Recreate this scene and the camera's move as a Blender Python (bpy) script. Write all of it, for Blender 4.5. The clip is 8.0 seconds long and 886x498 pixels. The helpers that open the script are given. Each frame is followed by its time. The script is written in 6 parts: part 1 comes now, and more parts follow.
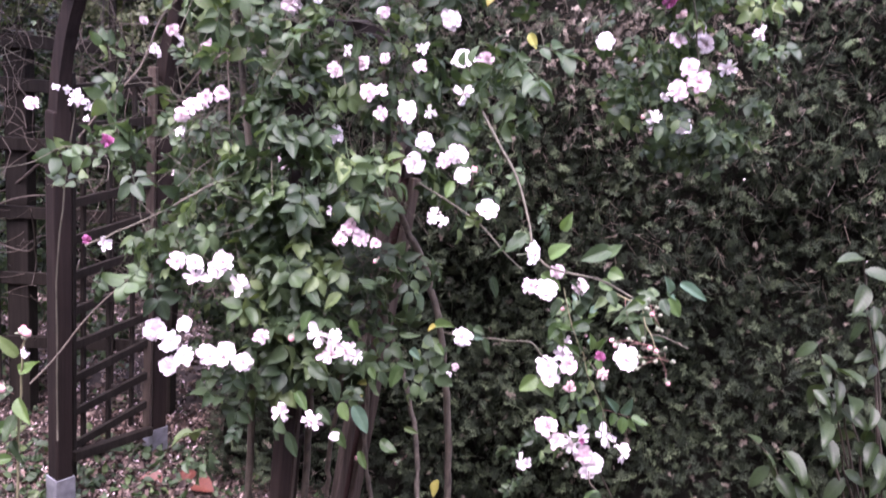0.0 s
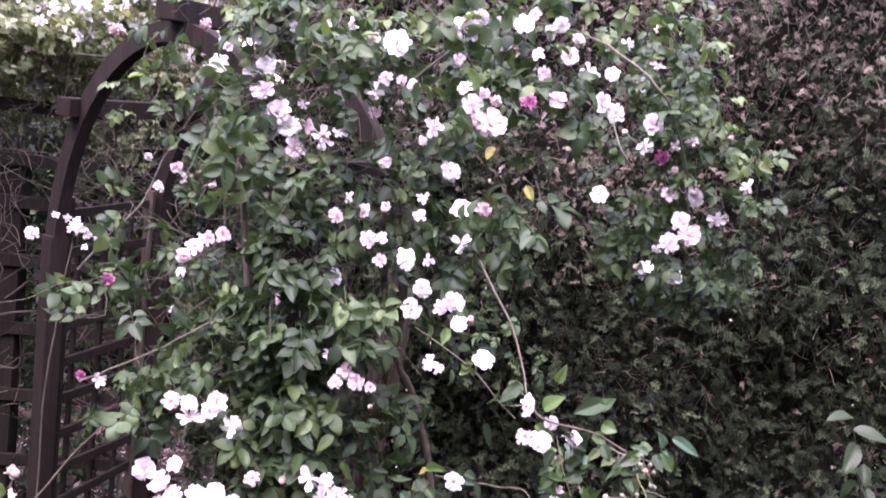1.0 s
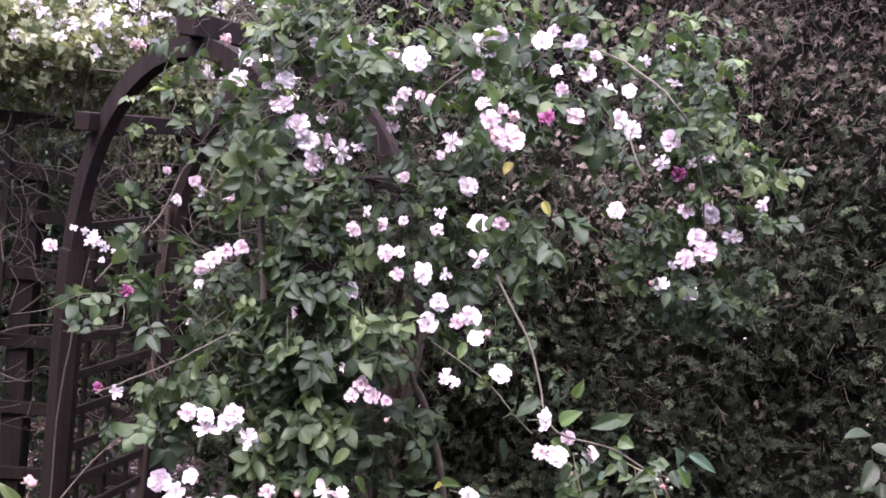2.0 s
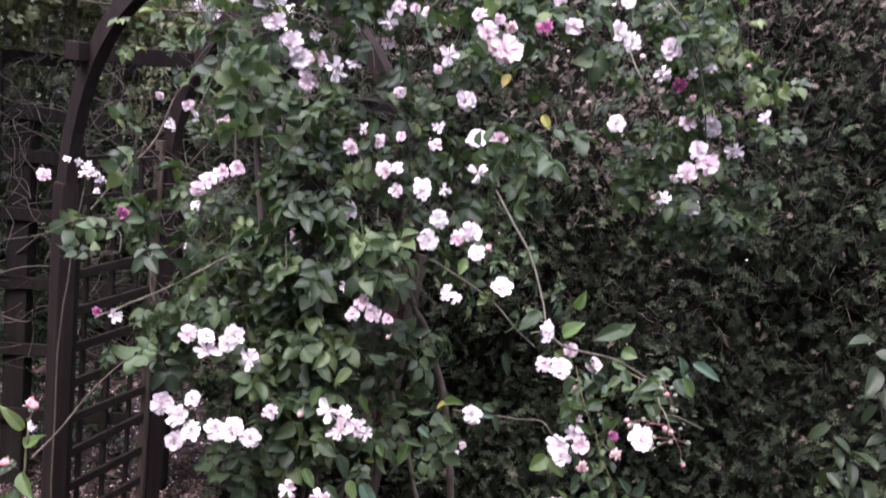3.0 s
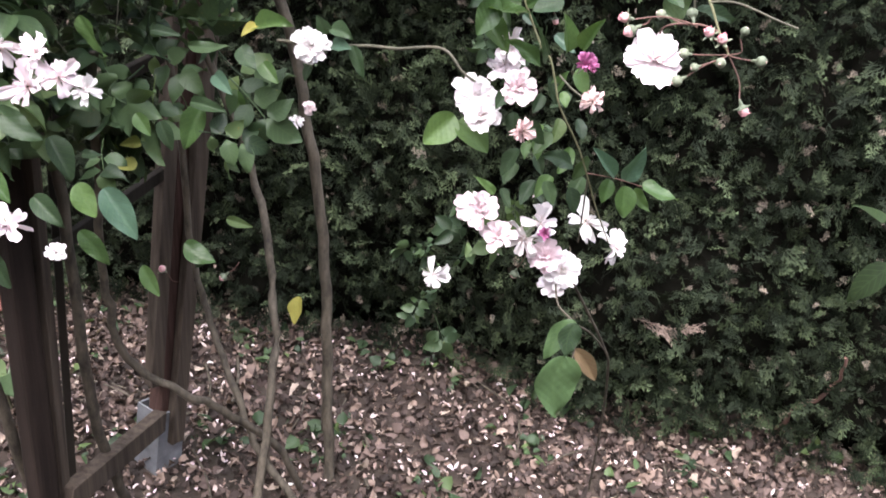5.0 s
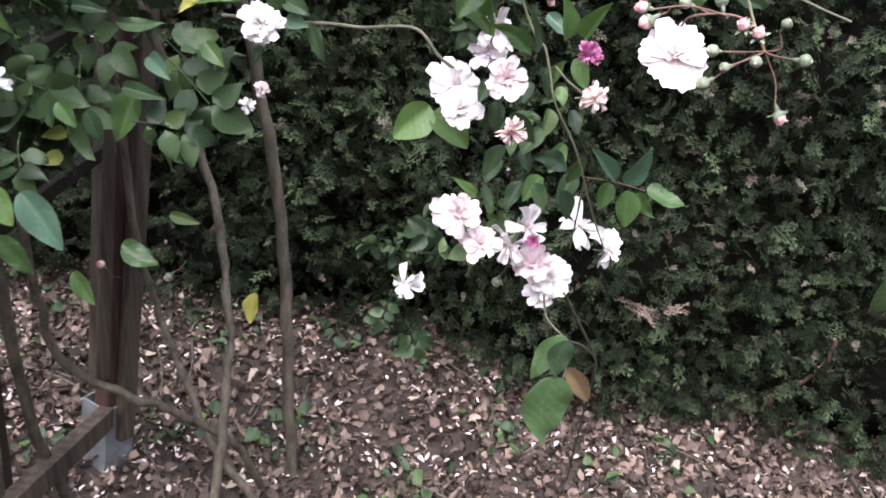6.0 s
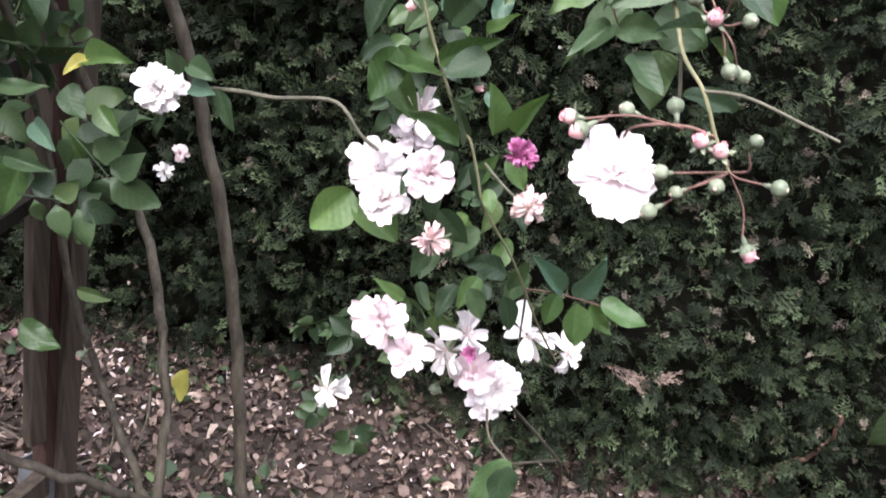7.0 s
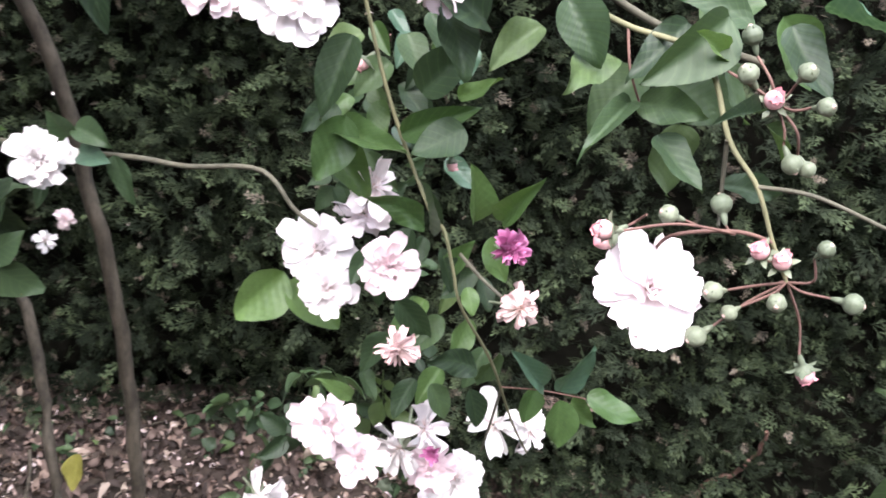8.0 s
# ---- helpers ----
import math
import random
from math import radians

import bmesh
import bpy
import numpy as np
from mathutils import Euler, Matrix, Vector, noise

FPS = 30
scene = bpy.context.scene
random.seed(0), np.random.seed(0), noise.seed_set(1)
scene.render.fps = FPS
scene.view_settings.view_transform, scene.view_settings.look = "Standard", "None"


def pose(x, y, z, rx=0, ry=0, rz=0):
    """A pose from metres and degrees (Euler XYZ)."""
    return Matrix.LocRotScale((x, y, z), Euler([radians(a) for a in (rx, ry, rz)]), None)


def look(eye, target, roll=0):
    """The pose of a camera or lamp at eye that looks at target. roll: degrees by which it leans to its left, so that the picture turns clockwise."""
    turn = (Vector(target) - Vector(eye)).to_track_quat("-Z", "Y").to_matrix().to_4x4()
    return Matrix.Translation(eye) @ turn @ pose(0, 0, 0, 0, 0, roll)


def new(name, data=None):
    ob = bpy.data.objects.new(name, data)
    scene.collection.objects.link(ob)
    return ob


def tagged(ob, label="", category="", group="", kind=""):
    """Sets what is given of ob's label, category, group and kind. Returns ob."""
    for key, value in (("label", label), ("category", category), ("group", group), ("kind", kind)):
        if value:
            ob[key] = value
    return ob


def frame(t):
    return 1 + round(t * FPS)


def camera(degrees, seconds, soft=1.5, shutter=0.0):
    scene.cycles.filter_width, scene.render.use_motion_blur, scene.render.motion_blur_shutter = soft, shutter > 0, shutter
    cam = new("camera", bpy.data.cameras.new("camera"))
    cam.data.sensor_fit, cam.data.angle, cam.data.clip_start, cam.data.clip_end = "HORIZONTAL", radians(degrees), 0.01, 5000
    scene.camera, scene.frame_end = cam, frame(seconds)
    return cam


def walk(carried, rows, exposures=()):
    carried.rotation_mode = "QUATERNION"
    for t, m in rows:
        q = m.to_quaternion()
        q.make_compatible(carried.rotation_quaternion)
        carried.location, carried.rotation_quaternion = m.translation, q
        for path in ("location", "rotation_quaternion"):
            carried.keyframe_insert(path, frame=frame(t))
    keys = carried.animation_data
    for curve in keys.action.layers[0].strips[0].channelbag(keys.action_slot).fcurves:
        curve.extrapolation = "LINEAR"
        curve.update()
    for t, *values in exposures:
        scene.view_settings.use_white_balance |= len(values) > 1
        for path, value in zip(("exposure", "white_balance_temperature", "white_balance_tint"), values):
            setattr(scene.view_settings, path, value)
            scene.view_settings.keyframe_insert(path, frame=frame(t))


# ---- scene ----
cam = camera(49.3, 8.0, soft=1.7, shutter=0.35)
# seconds, eye (x, y, z), yaw, pitch, lean
PATH = [
    (0, 0.000, 0.000, 1.697, -0.00, -14.62, 5.54),
    (0.5, -0.019, -0.004, 1.753, -0.27, -11.51, 6.28),
    (1, -0.043, -0.009, 1.792, -0.54, -8.62, 7.08),
    (1.2, -0.050, -0.010, 1.798, -0.39, -7.85, 7.20),
    (2.3, -0.062, -0.020, 1.760, 0.22, -7.46, 7.32),
    (2.5, -0.056, -0.015, 1.748, 0.23, -8.18, 7.06),
    (3, -0.055, -0.008, 1.696, -0.39, -10.09, 6.41),
    (3.2, -0.057, 0.260, 1.588, -0.87, -10.40, 6.50),
    (3.5, -0.089, 0.446, 1.512, -4.36, -12.40, 6.65),
    (3.7, -0.069, 0.507, 1.463, -5.69, -13.30, 7.00),
    (4, -0.022, 0.684, 1.382, -7.79, -15.78, 6.14),
    (4.2, 0.002, 0.771, 1.347, -8.81, -18.20, 5.50),
    (4.5, 0.070, 0.846, 1.308, -7.29, -22.18, 5.45),
    (4.7, 0.100, 0.877, 1.310, -6.10, -25.34, 5.00),
    (5.8, 0.118, 1.028, 1.318, -8.12, -30.69, 6.40),
    (6, 0.111, 1.065, 1.304, -9.36, -31.38, 6.41),
    (6.5, 0.134, 1.141, 1.309, -10.89, -32.19, 6.81),
    (7, 0.204, 1.218, 1.309, -8.03, -30.87, 7.30),
    (7.5, 0.188, 1.292, 1.313, -10.11, -30.44, 7.57),
    (8, 0.167, 1.353, 1.302, -16.36, -30.40, 8.96),
]
walk(cam, [(t, pose(x, y, z) @ pose(0, 0, 0, 90 + pitch, 0, yaw) @ pose(0, 0, 0, 0, 0, lean)) for t, x, y, z, yaw, pitch, lean in PATH],
     exposures=[(0.0, 3.85, 6350, 44), (0.5, 3.95, 6350, 44), (1.0, 3.62, 6450, 44), (2.5, 3.28, 6450, 39), (3.0, 3.14, 6450, 34), (3.5, 3.36, 6550, 30), (4.0, 3.70, 6600, 24), (4.5, 3.68, 6750, 18), (6.0, 3.46, 6500, 14), (7.0, 3.52, 6600, 14), (7.5, 3.52, 6600, 14), (8.0, 3.52, 6650, 14)])

# ---- light: a bright overcast evening sky ----
world = bpy.data.worlds.new("overcast_sky")
scene.world = world
world.use_nodes = True
wn = world.node_tree.nodes
sky = wn.new("ShaderNodeTexSky")
sky.sky_type = "NISHITA"
sky.sun_disc = False
sky.sun_elevation = radians(68)
sky.sun_rotation = radians(206)
sky.air_density, sky.dust_density, sky.ozone_density = 1.2, 1.0, 1.5
soften = wn.new("ShaderNodeHueSaturation")
soften.inputs["Saturation"].default_value = 0.5
world.node_tree.links.new(sky.outputs["Color"], soften.inputs["Color"])
world.node_tree.links.new(soften.outputs["Color"], wn["Background"].inputs["Color"])
wn["Background"].inputs["Strength"].default_value = 0.15
sun_data = bpy.data.lights.new("cloud_veiled_sun", "SUN")
sun_data.energy, sun_data.angle, sun_data.color = 0.8, radians(60), (1.0, 0.97, 0.93)
sun = new("cloud_veiled_sun", sun_data)
sun.matrix_world = look((-1.1, -0.3, 7.5), (0.0, 2.0, 1.0))


# ---- materials ----
def material(name, rough=0.6, sheen=0.0):
    m = bpy.data.materials.new(name)
    m.use_nodes = True
    nt = m.node_tree
    b = nt.nodes["Principled BSDF"]
    b.inputs["Roughness"].default_value = rough
    b.inputs["Specular IOR Level"].default_value = 0.35
    return m, nt, b


def node(nt, kind, **values):
    n = nt.nodes.new(kind)
    for key, value in values.items():
        n.inputs[key].default_value = value
    return n


def ramp(nt, fac, stops):
    r = nt.nodes.new("ShaderNodeValToRGB")
    while len(r.color_ramp.elements) < len(stops):
        r.color_ramp.elements.new(0.5)
    for e, (at, col) in zip(r.color_ramp.elements, stops):
        e.position, e.color = at, (*col, 1)
    nt.links.new(fac, r.inputs["Fac"])
    return r.outputs["Color"]


def blend(nt, fac, a, b, mode="MIX"):
    n = nt.nodes.new("ShaderNodeMix")
    n.data_type, n.blend_type = "RGBA", mode
    for value, socket in ((fac, n.inputs[0]), (a, n.inputs[6]), (b, n.inputs[7])):
        if isinstance(value, (int, float)):
            socket.default_value = value
        elif isinstance(value, tuple):
            socket.default_value = (*value, 1)
        else:
            nt.links.new(value, socket)
    return n.outputs[2]


def noise_fac(nt, scale, detail=4.0, coords="Object", rough=0.6, stretch=None):
    tc = nt.nodes.new("ShaderNodeTexCoord")
    n = node(nt, "ShaderNodeTexNoise", Scale=scale, Detail=detail, Roughness=rough)
    out = tc.outputs[coords]
    if stretch:
        mp = nt.nodes.new("ShaderNodeMapping")
        mp.inputs["Scale"].default_value = stretch
        nt.links.new(out, mp.inputs["Vector"])
        out = mp.outputs["Vector"]
    nt.links.new(out, n.inputs["Vector"])
    return n.outputs["Fac"]


def bump(nt, b, height, strength=0.3, distance=0.002):
    n = node(nt, "ShaderNodeBump", Strength=strength, Distance=distance)
    nt.links.new(height, n.inputs["Height"])
    nt.links.new(n.outputs["Normal"], b.inputs["Normal"])


def thin(nt, b, colour, amount):
    """Light that shines through a thin leaf or petal."""
    out = nt.nodes["Material Output"]
    tr = nt.nodes.new("ShaderNodeBsdfTranslucent")
    mix = node(nt, "ShaderNodeMixShader", Fac=amount)
    nt.links.new(colour, tr.inputs["Color"])
    nt.links.new(b.outputs[0], mix.inputs[1])
    nt.links.new(tr.outputs[0], mix.inputs[2])
    nt.links.new(mix.outputs[0], out.inputs["Surface"])


def leaf_material(name, stops, rough, through_it=0.3, per_object=False, veins=True, old=(0.16, 0.12, 0.03), gloss=0.35):
    m, nt, b = material(name, rough)
    b.inputs["Specular IOR Level"].default_value = gloss
    if per_object:
        rnd = nt.nodes.new("ShaderNodeObjectInfo").outputs["Random"]
    else:
        rnd = nt.nodes.new("ShaderNodeNewGeometry").outputs["Random Per Island"]
    col = ramp(nt, rnd, stops)
    big = noise_fac(nt, 9.0, 3.0)
    col = blend(nt, 0.35, col, ramp(nt, big, [(0.3, (0.6, 0.6, 0.6)), (0.7, (1.25, 1.25, 1.1))]), "MULTIPLY")
    if veins:
        uv = nt.nodes.new("ShaderNodeUVMap")
        sep = nt.nodes.new("ShaderNodeSeparateXYZ")
        nt.links.new(uv.outputs["UV"], sep.inputs[0])
        side = node(nt, "ShaderNodeMath")
        side.operation = "SUBTRACT"
        side.inputs[1].default_value = 0.5
        nt.links.new(sep.outputs["Y"], side.inputs[0])
        off = nt.nodes.new("ShaderNodeMath")
        off.operation = "ABSOLUTE"
        nt.links.new(side.outputs[0], off.inputs[0])
        slant = nt.nodes.new("ShaderNodeMath")
        slant.operation = "MULTIPLY_ADD"
        slant.inputs[1].default_value = -0.55
        nt.links.new(off.outputs[0], slant.inputs[0])
        nt.links.new(sep.outputs["X"], slant.inputs[2])
        wave = nt.nodes.new("ShaderNodeMath")
        wave.operation = "MULTIPLY"
        wave.inputs[1].default_value = 44.0
        nt.links.new(slant.outputs[0], wave.inputs[0])
        sine = nt.nodes.new("ShaderNodeMath")
        sine.operation = "SINE"
        nt.links.new(wave.outputs[0], sine.inputs[0])
        ribs = ramp(nt, sine.outputs[0], [(0.72, (0, 0, 0)), (1.0, (1, 1, 1))])
        mid = ramp(nt, off.outputs[0], [(0.0, (1, 1, 1)), (0.045, (0, 0, 0))])
        vein = blend(nt, 1.0, ribs, mid, "LIGHTEN")
        faint = nt.nodes.new("ShaderNodeMath")
        faint.operation = "MULTIPLY"
        faint.inputs[1].default_value = 0.06
        nt.links.new(vein, faint.inputs[0])
        col = blend(nt, faint.outputs[0], col, (0.2, 0.3, 0.12))
        bump(nt, b, vein, -0.12, 0.001)
        spots = ramp(nt, noise_fac(nt, 160.0, 2.0), [(0.7, (0, 0, 0)), (0.74, (1, 1, 1))])
        few = nt.nodes.new("ShaderNodeMath")
        few.operation = "MULTIPLY"
        few.inputs[1].default_value = 0.5
        nt.links.new(spots, few.inputs[0])
        col = blend(nt, few.outputs[0], col, old)
    nt.links.new(col, b.inputs["Base Color"])
    if through_it:
        thin(nt, b, blend(nt, 1.0, col, (1.4, 1.45, 0.8), "MULTIPLY"), through_it)
    return m


def spray_material(name, stops, rough):
    """Cypress sprays: darker at the base, paler towards the tips, each spray with a tone of its own."""
    m, nt, b = material(name, rough)
    b.inputs["Specular IOR Level"].default_value = 0.12
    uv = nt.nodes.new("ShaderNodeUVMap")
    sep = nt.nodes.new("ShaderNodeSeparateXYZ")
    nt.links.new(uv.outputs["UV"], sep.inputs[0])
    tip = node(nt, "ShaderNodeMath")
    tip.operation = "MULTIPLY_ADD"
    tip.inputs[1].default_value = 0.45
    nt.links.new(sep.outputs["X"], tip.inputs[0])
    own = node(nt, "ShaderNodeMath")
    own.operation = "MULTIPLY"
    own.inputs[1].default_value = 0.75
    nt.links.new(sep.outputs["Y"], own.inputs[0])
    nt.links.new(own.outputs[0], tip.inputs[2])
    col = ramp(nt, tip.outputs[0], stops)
    isle = nt.nodes.new("ShaderNodeNewGeometry").outputs["Random Per Island"]
    col = blend(nt, 1.0, col, ramp(nt, isle, [(0.0, (0.7, 0.72, 0.75)), (1.0, (1.3, 1.25, 1.2))]), "MULTIPLY")
    nt.links.new(col, b.inputs["Base Color"])
    return m


def petal_material(name, base, edge, heart, through_it=0.25):
    m, nt, b = material(name, 0.55)
    uv = nt.nodes.new("ShaderNodeUVMap")
    sep = nt.nodes.new("ShaderNodeSeparateXYZ")
    nt.links.new(uv.outputs["UV"], sep.inputs[0])
    col = ramp(nt, sep.outputs["X"], [(0.0, heart), (0.35, base), (0.8, base), (1.0, edge)])
    rnd = nt.nodes.new("ShaderNodeObjectInfo").outputs["Random"]
    col = blend(nt, 1.0, col, ramp(nt, rnd, [(0.0, (0.96, 0.86, 0.90)), (0.3, (0.98, 0.93, 0.95)), (0.55, (1, 0.99, 0.99)), (1.0, (0.98, 0.93, 0.94))]), "MULTIPLY")
    streak = noise_fac(nt, 55.0, 4.0, "UV", 0.6, (0.25, 3.0, 1.0))
    col = blend(nt, 0.5, col, ramp(nt, streak, [(0.3, (0.95, 0.91, 0.93)), (0.6, (1, 1, 1))]), "MULTIPLY")
    nt.links.new(col, b.inputs["Base Color"])
    bump(nt, b, streak, 0.12, 0.001)
    thin(nt, b, col, through_it)
    return m


def wood_material(name, dark, light, grain=1.0):
    m, nt, b = material(name, 0.85)
    b.inputs["Specular IOR Level"].default_value = 0.15
    fibre = noise_fac(nt, 26.0 * grain, 6.0, "Object", 0.65, (3.0, 3.0, 0.12))
    blot = noise_fac(nt, 4.0, 4.0)
    col = ramp(nt, fibre, [(0.3, dark), (0.7, light)])
    col = blend(nt, 0.7, col, ramp(nt, blot, [(0.3, (0.6, 0.6, 0.62)), (0.7, (1.25, 1.2, 1.15))]), "MULTIPLY")
    nt.links.new(col, b.inputs["Base Color"])
    bump(nt, b, fibre, 0.5, 0.003)
    return m


def bark_material(name, dark, light, scale=60.0):
    m, nt, b = material(name, 0.8)
    fibre = noise_fac(nt, scale, 5.0, "Object", 0.7, (1, 1, 0.35))
    nt.links.new(ramp(nt, fibre, [(0.3, dark), (0.72, light)]), b.inputs["Base Color"])
    bump(nt, b, fibre, 0.5, 0.003)
    return m


GREEN = [(0.0, (0.016, 0.031, 0.016)), (0.45, (0.034, 0.061, 0.029)), (0.85, (0.056, 0.092, 0.041)), (1.0, (0.098, 0.142, 0.053))]
M_LEAF = leaf_material("rose_leaf", GREEN, 0.52, 0.28, per_object=True)
M_LEAF_DARK = leaf_material("rose_leaf_dark", [(0, (0.042, 0.082, 0.029)), (1, (0.068, 0.120, 0.040))], 0.40, 0.3, per_object=True)
M_LEAF_PALE = leaf_material("rose_leaf_pale", [(0, (0.072, 0.128, 0.045)), (1, (0.10, 0.168, 0.055))], 0.45, 0.35, per_object=True)
M_LEAF_EATEN = leaf_material("rose_leaf_spotted", [(0, (0.052, 0.096, 0.042)), (1, (0.064, 0.112, 0.048))], 0.5, 0.35, per_object=True, old=(0.05, 0.035, 0.015))
M_LEAF_GREY = leaf_material("rose_leaf_grey", [(0, (0.045, 0.088, 0.060)), (1, (0.065, 0.115, 0.08))], 0.35, 0.25, per_object=True)
M_FOLIAGE = leaf_material("rose_foliage", GREEN, 0.52, 0.28)
M_FRESH = leaf_material("young_leaf", [(0, (0.085, 0.115, 0.055)), (0.6, (0.16, 0.19, 0.10)), (1, (0.32, 0.33, 0.21))], 0.5, 0.3)
M_YOUNG = leaf_material("young_rose_leaf", [(0, (0.035, 0.062, 0.027)), (0.5, (0.068, 0.108, 0.042)), (1, (0.13, 0.175, 0.075))], 0.5, 0.35)
M_YELLOW = leaf_material("yellow_leaf", [(0, (0.30, 0.25, 0.06)), (1, (0.25, 0.27, 0.08))], 0.5, 0.3, per_object=True, old=(0.12, 0.07, 0.02))
M_SHRUB = leaf_material("shrub_leaf", [(0, (0.017, 0.030, 0.014)), (0.6, (0.030, 0.050, 0.020)), (1, (0.055, 0.082, 0.030))], 0.45, 0.3)
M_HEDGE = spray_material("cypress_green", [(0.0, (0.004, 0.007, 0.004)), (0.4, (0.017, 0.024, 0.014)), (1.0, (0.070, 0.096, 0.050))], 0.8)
M_CLIPPED = spray_material("cypress_brown", [(0.0, (0.036, 0.030, 0.024)), (0.4, (0.120, 0.102, 0.082)), (1.0, (0.27, 0.232, 0.188))], 0.85)
M_DRYSPRAY = spray_material("dry_cypress", [(0.0, (0.09, 0.065, 0.055)), (0.4, (0.19, 0.14, 0.12)), (1.0, (0.36, 0.28, 0.24))], 0.85)
M_DEAD = leaf_material("dead_leaf", [(0, (0.020, 0.014, 0.012)), (0.45, (0.066, 0.045, 0.040)), (0.78, (0.145, 0.102, 0.090)), (0.93, (0.22, 0.155, 0.13)), (1, (0.36, 0.29, 0.25))], 0.8, 0.1, veins=False)
M_FALLEN = leaf_material("fallen_petal", [(0, (0.24, 0.16, 0.14)), (0.4, (0.46, 0.36, 0.34)), (0.75, (0.66, 0.54, 0.56)), (0.9, (0.72, 0.54, 0.62)), (1, (0.84, 0.80, 0.80))], 0.7, 0.15, veins=False)
M_DEADLEAF = leaf_material("withered_leaf", [(0, (0.085, 0.055, 0.03)), (1, (0.12, 0.08, 0.045))], 0.7, 0.1, per_object=True)
M_WHITE = petal_material("petal_white", (0.82, 0.805, 0.80), (0.82, 0.79, 0.79), (0.72, 0.57, 0.51))
M_PINK = petal_material("petal_blush", (0.76, 0.66, 0.675), (0.75, 0.63, 0.67), (0.76, 0.52, 0.54))
M_FADED = petal_material("petal_faded", (0.72, 0.59, 0.56), (0.68, 0.48, 0.47), (0.50, 0.32, 0.25), 0.15)
M_MAGENTA = petal_material("petal_magenta", (0.36, 0.10, 0.23), (0.50, 0.22, 0.38), (0.26, 0.07, 0.14), 0.15)
M_BUDGREEN = petal_material("petal_bud_closed", (0.26, 0.30, 0.18), (0.58, 0.40, 0.36), (0.22, 0.27, 0.14), 0.1)
M_BUDPINK = petal_material("petal_bud", (0.66, 0.40, 0.40), (0.60, 0.24, 0.28), (0.60, 0.50, 0.40), 0.1)
M_CALYX = leaf_material("calyx_green", [(0, (0.09, 0.11, 0.075)), (1, (0.17, 0.19, 0.135))], 0.55, 0.1, per_object=True, veins=False)
M_WIRY = bark_material("wiry_cane", (0.045, 0.043, 0.031), (0.125, 0.115, 0.083))
M_CANE = bark_material("green_cane", (0.085, 0.088, 0.045), (0.20, 0.185, 0.105))
M_REDCANE = bark_material("reddish_stalk", (0.09, 0.045, 0.04), (0.17, 0.095, 0.075))
M_BARK = bark_material("old_cane_bark", (0.020, 0.016, 0.012), (0.125, 0.104, 0.078))
M_TWIG = bark_material("dry_twig", (0.028, 0.022, 0.017), (0.095, 0.076, 0.058))
M_POST = wood_material("stained_wood", (0.008, 0.0056, 0.0048), (0.0225, 0.0155, 0.0130))
M_SLAT = wood_material("weathered_slat", (0.010, 0.0082, 0.0064), (0.024, 0.0195, 0.0155))
M_STAIN = wood_material("red_brown_stain", (0.034, 0.019, 0.016), (0.10, 0.058, 0.050))
M_GREYWOOD = wood_material("grey_weathered_wood", (0.026, 0.020, 0.016), (0.094, 0.074, 0.059))
M_STEEL, _nt, _b = material("galvanised_steel", 0.5)
_b.inputs["Metallic"].default_value = 0.6
_nt.links.new(ramp(_nt, noise_fac(_nt, 30.0), [(0.3, (0.20, 0.21, 0.23)), (0.7, (0.36, 0.37, 0.40))]), _b.inputs["Base Color"])
M_SOIL, _nt, _b = material("garden_soil", 0.9)
_f = noise_fac(_nt, 14.0, 8.0, "Object", 0.7)
_g = noise_fac(_nt, 2.2, 4.0)
_c = ramp(_nt, _f, [(0.3, (0.014, 0.010, 0.009)), (0.55, (0.042, 0.030, 0.025)), (0.75, (0.085, 0.064, 0.052))])
_nt.links.new(blend(_nt, 0.6, _c, ramp(_nt, _g, [(0.35, (0.7, 0.8, 0.65)), (0.7, (1.2, 1.1, 1.05))]), "MULTIPLY"), _b.inputs["Base Color"])
bump(_nt, _b, _f, 0.8, 0.02)


# ---- mesh tools ----
rng = np.random.default_rng(7)


def make_mesh(name, v, f, uv=None, mats=(), index=None, smooth=True):
    """A mesh of triangles from arrays."""
    me = bpy.data.meshes.new(name)
    v, f = np.asarray(v, np.float32), np.asarray(f, np.int32)
    me.vertices.add(len(v))
    me.vertices.foreach_set("co", v.ravel())
    me.loops.add(f.size)
    me.loops.foreach_set("vertex_index", f.ravel())
    me.polygons.add(len(f))
    me.polygons.foreach_set("loop_start", np.arange(0, f.size, 3, dtype=np.int32))
    me.polygons.foreach_set("use_smooth", np.full(len(f), smooth))
    if index is not None:
        me.polygons.foreach_set("material_index", np.asarray(index, np.int32))
    if uv is not None:
        layer = me.uv_layers.new(name="UVMap")
        layer.data.foreach_set("uv", np.asarray(uv, np.float32)[f.ravel()].ravel())
    for m in mats:
        me.materials.append(m)
    me.update(calc_edges=True)
    return me


def join(pieces):
    """Pieces (v, f, uv) as one."""
    vs, fs, us, n = [], [], [], 0
    for v, f, uv in pieces:
        vs.append(v), fs.append(f + n), us.append(uv)
        n += len(v)
    return np.concatenate(vs), np.concatenate(fs), np.concatenate(us)


def turned(piece, m):
    v, f, uv = piece
    a = np.array(m)
    return v @ a[:3, :3].T + a[:3, 3], f, uv


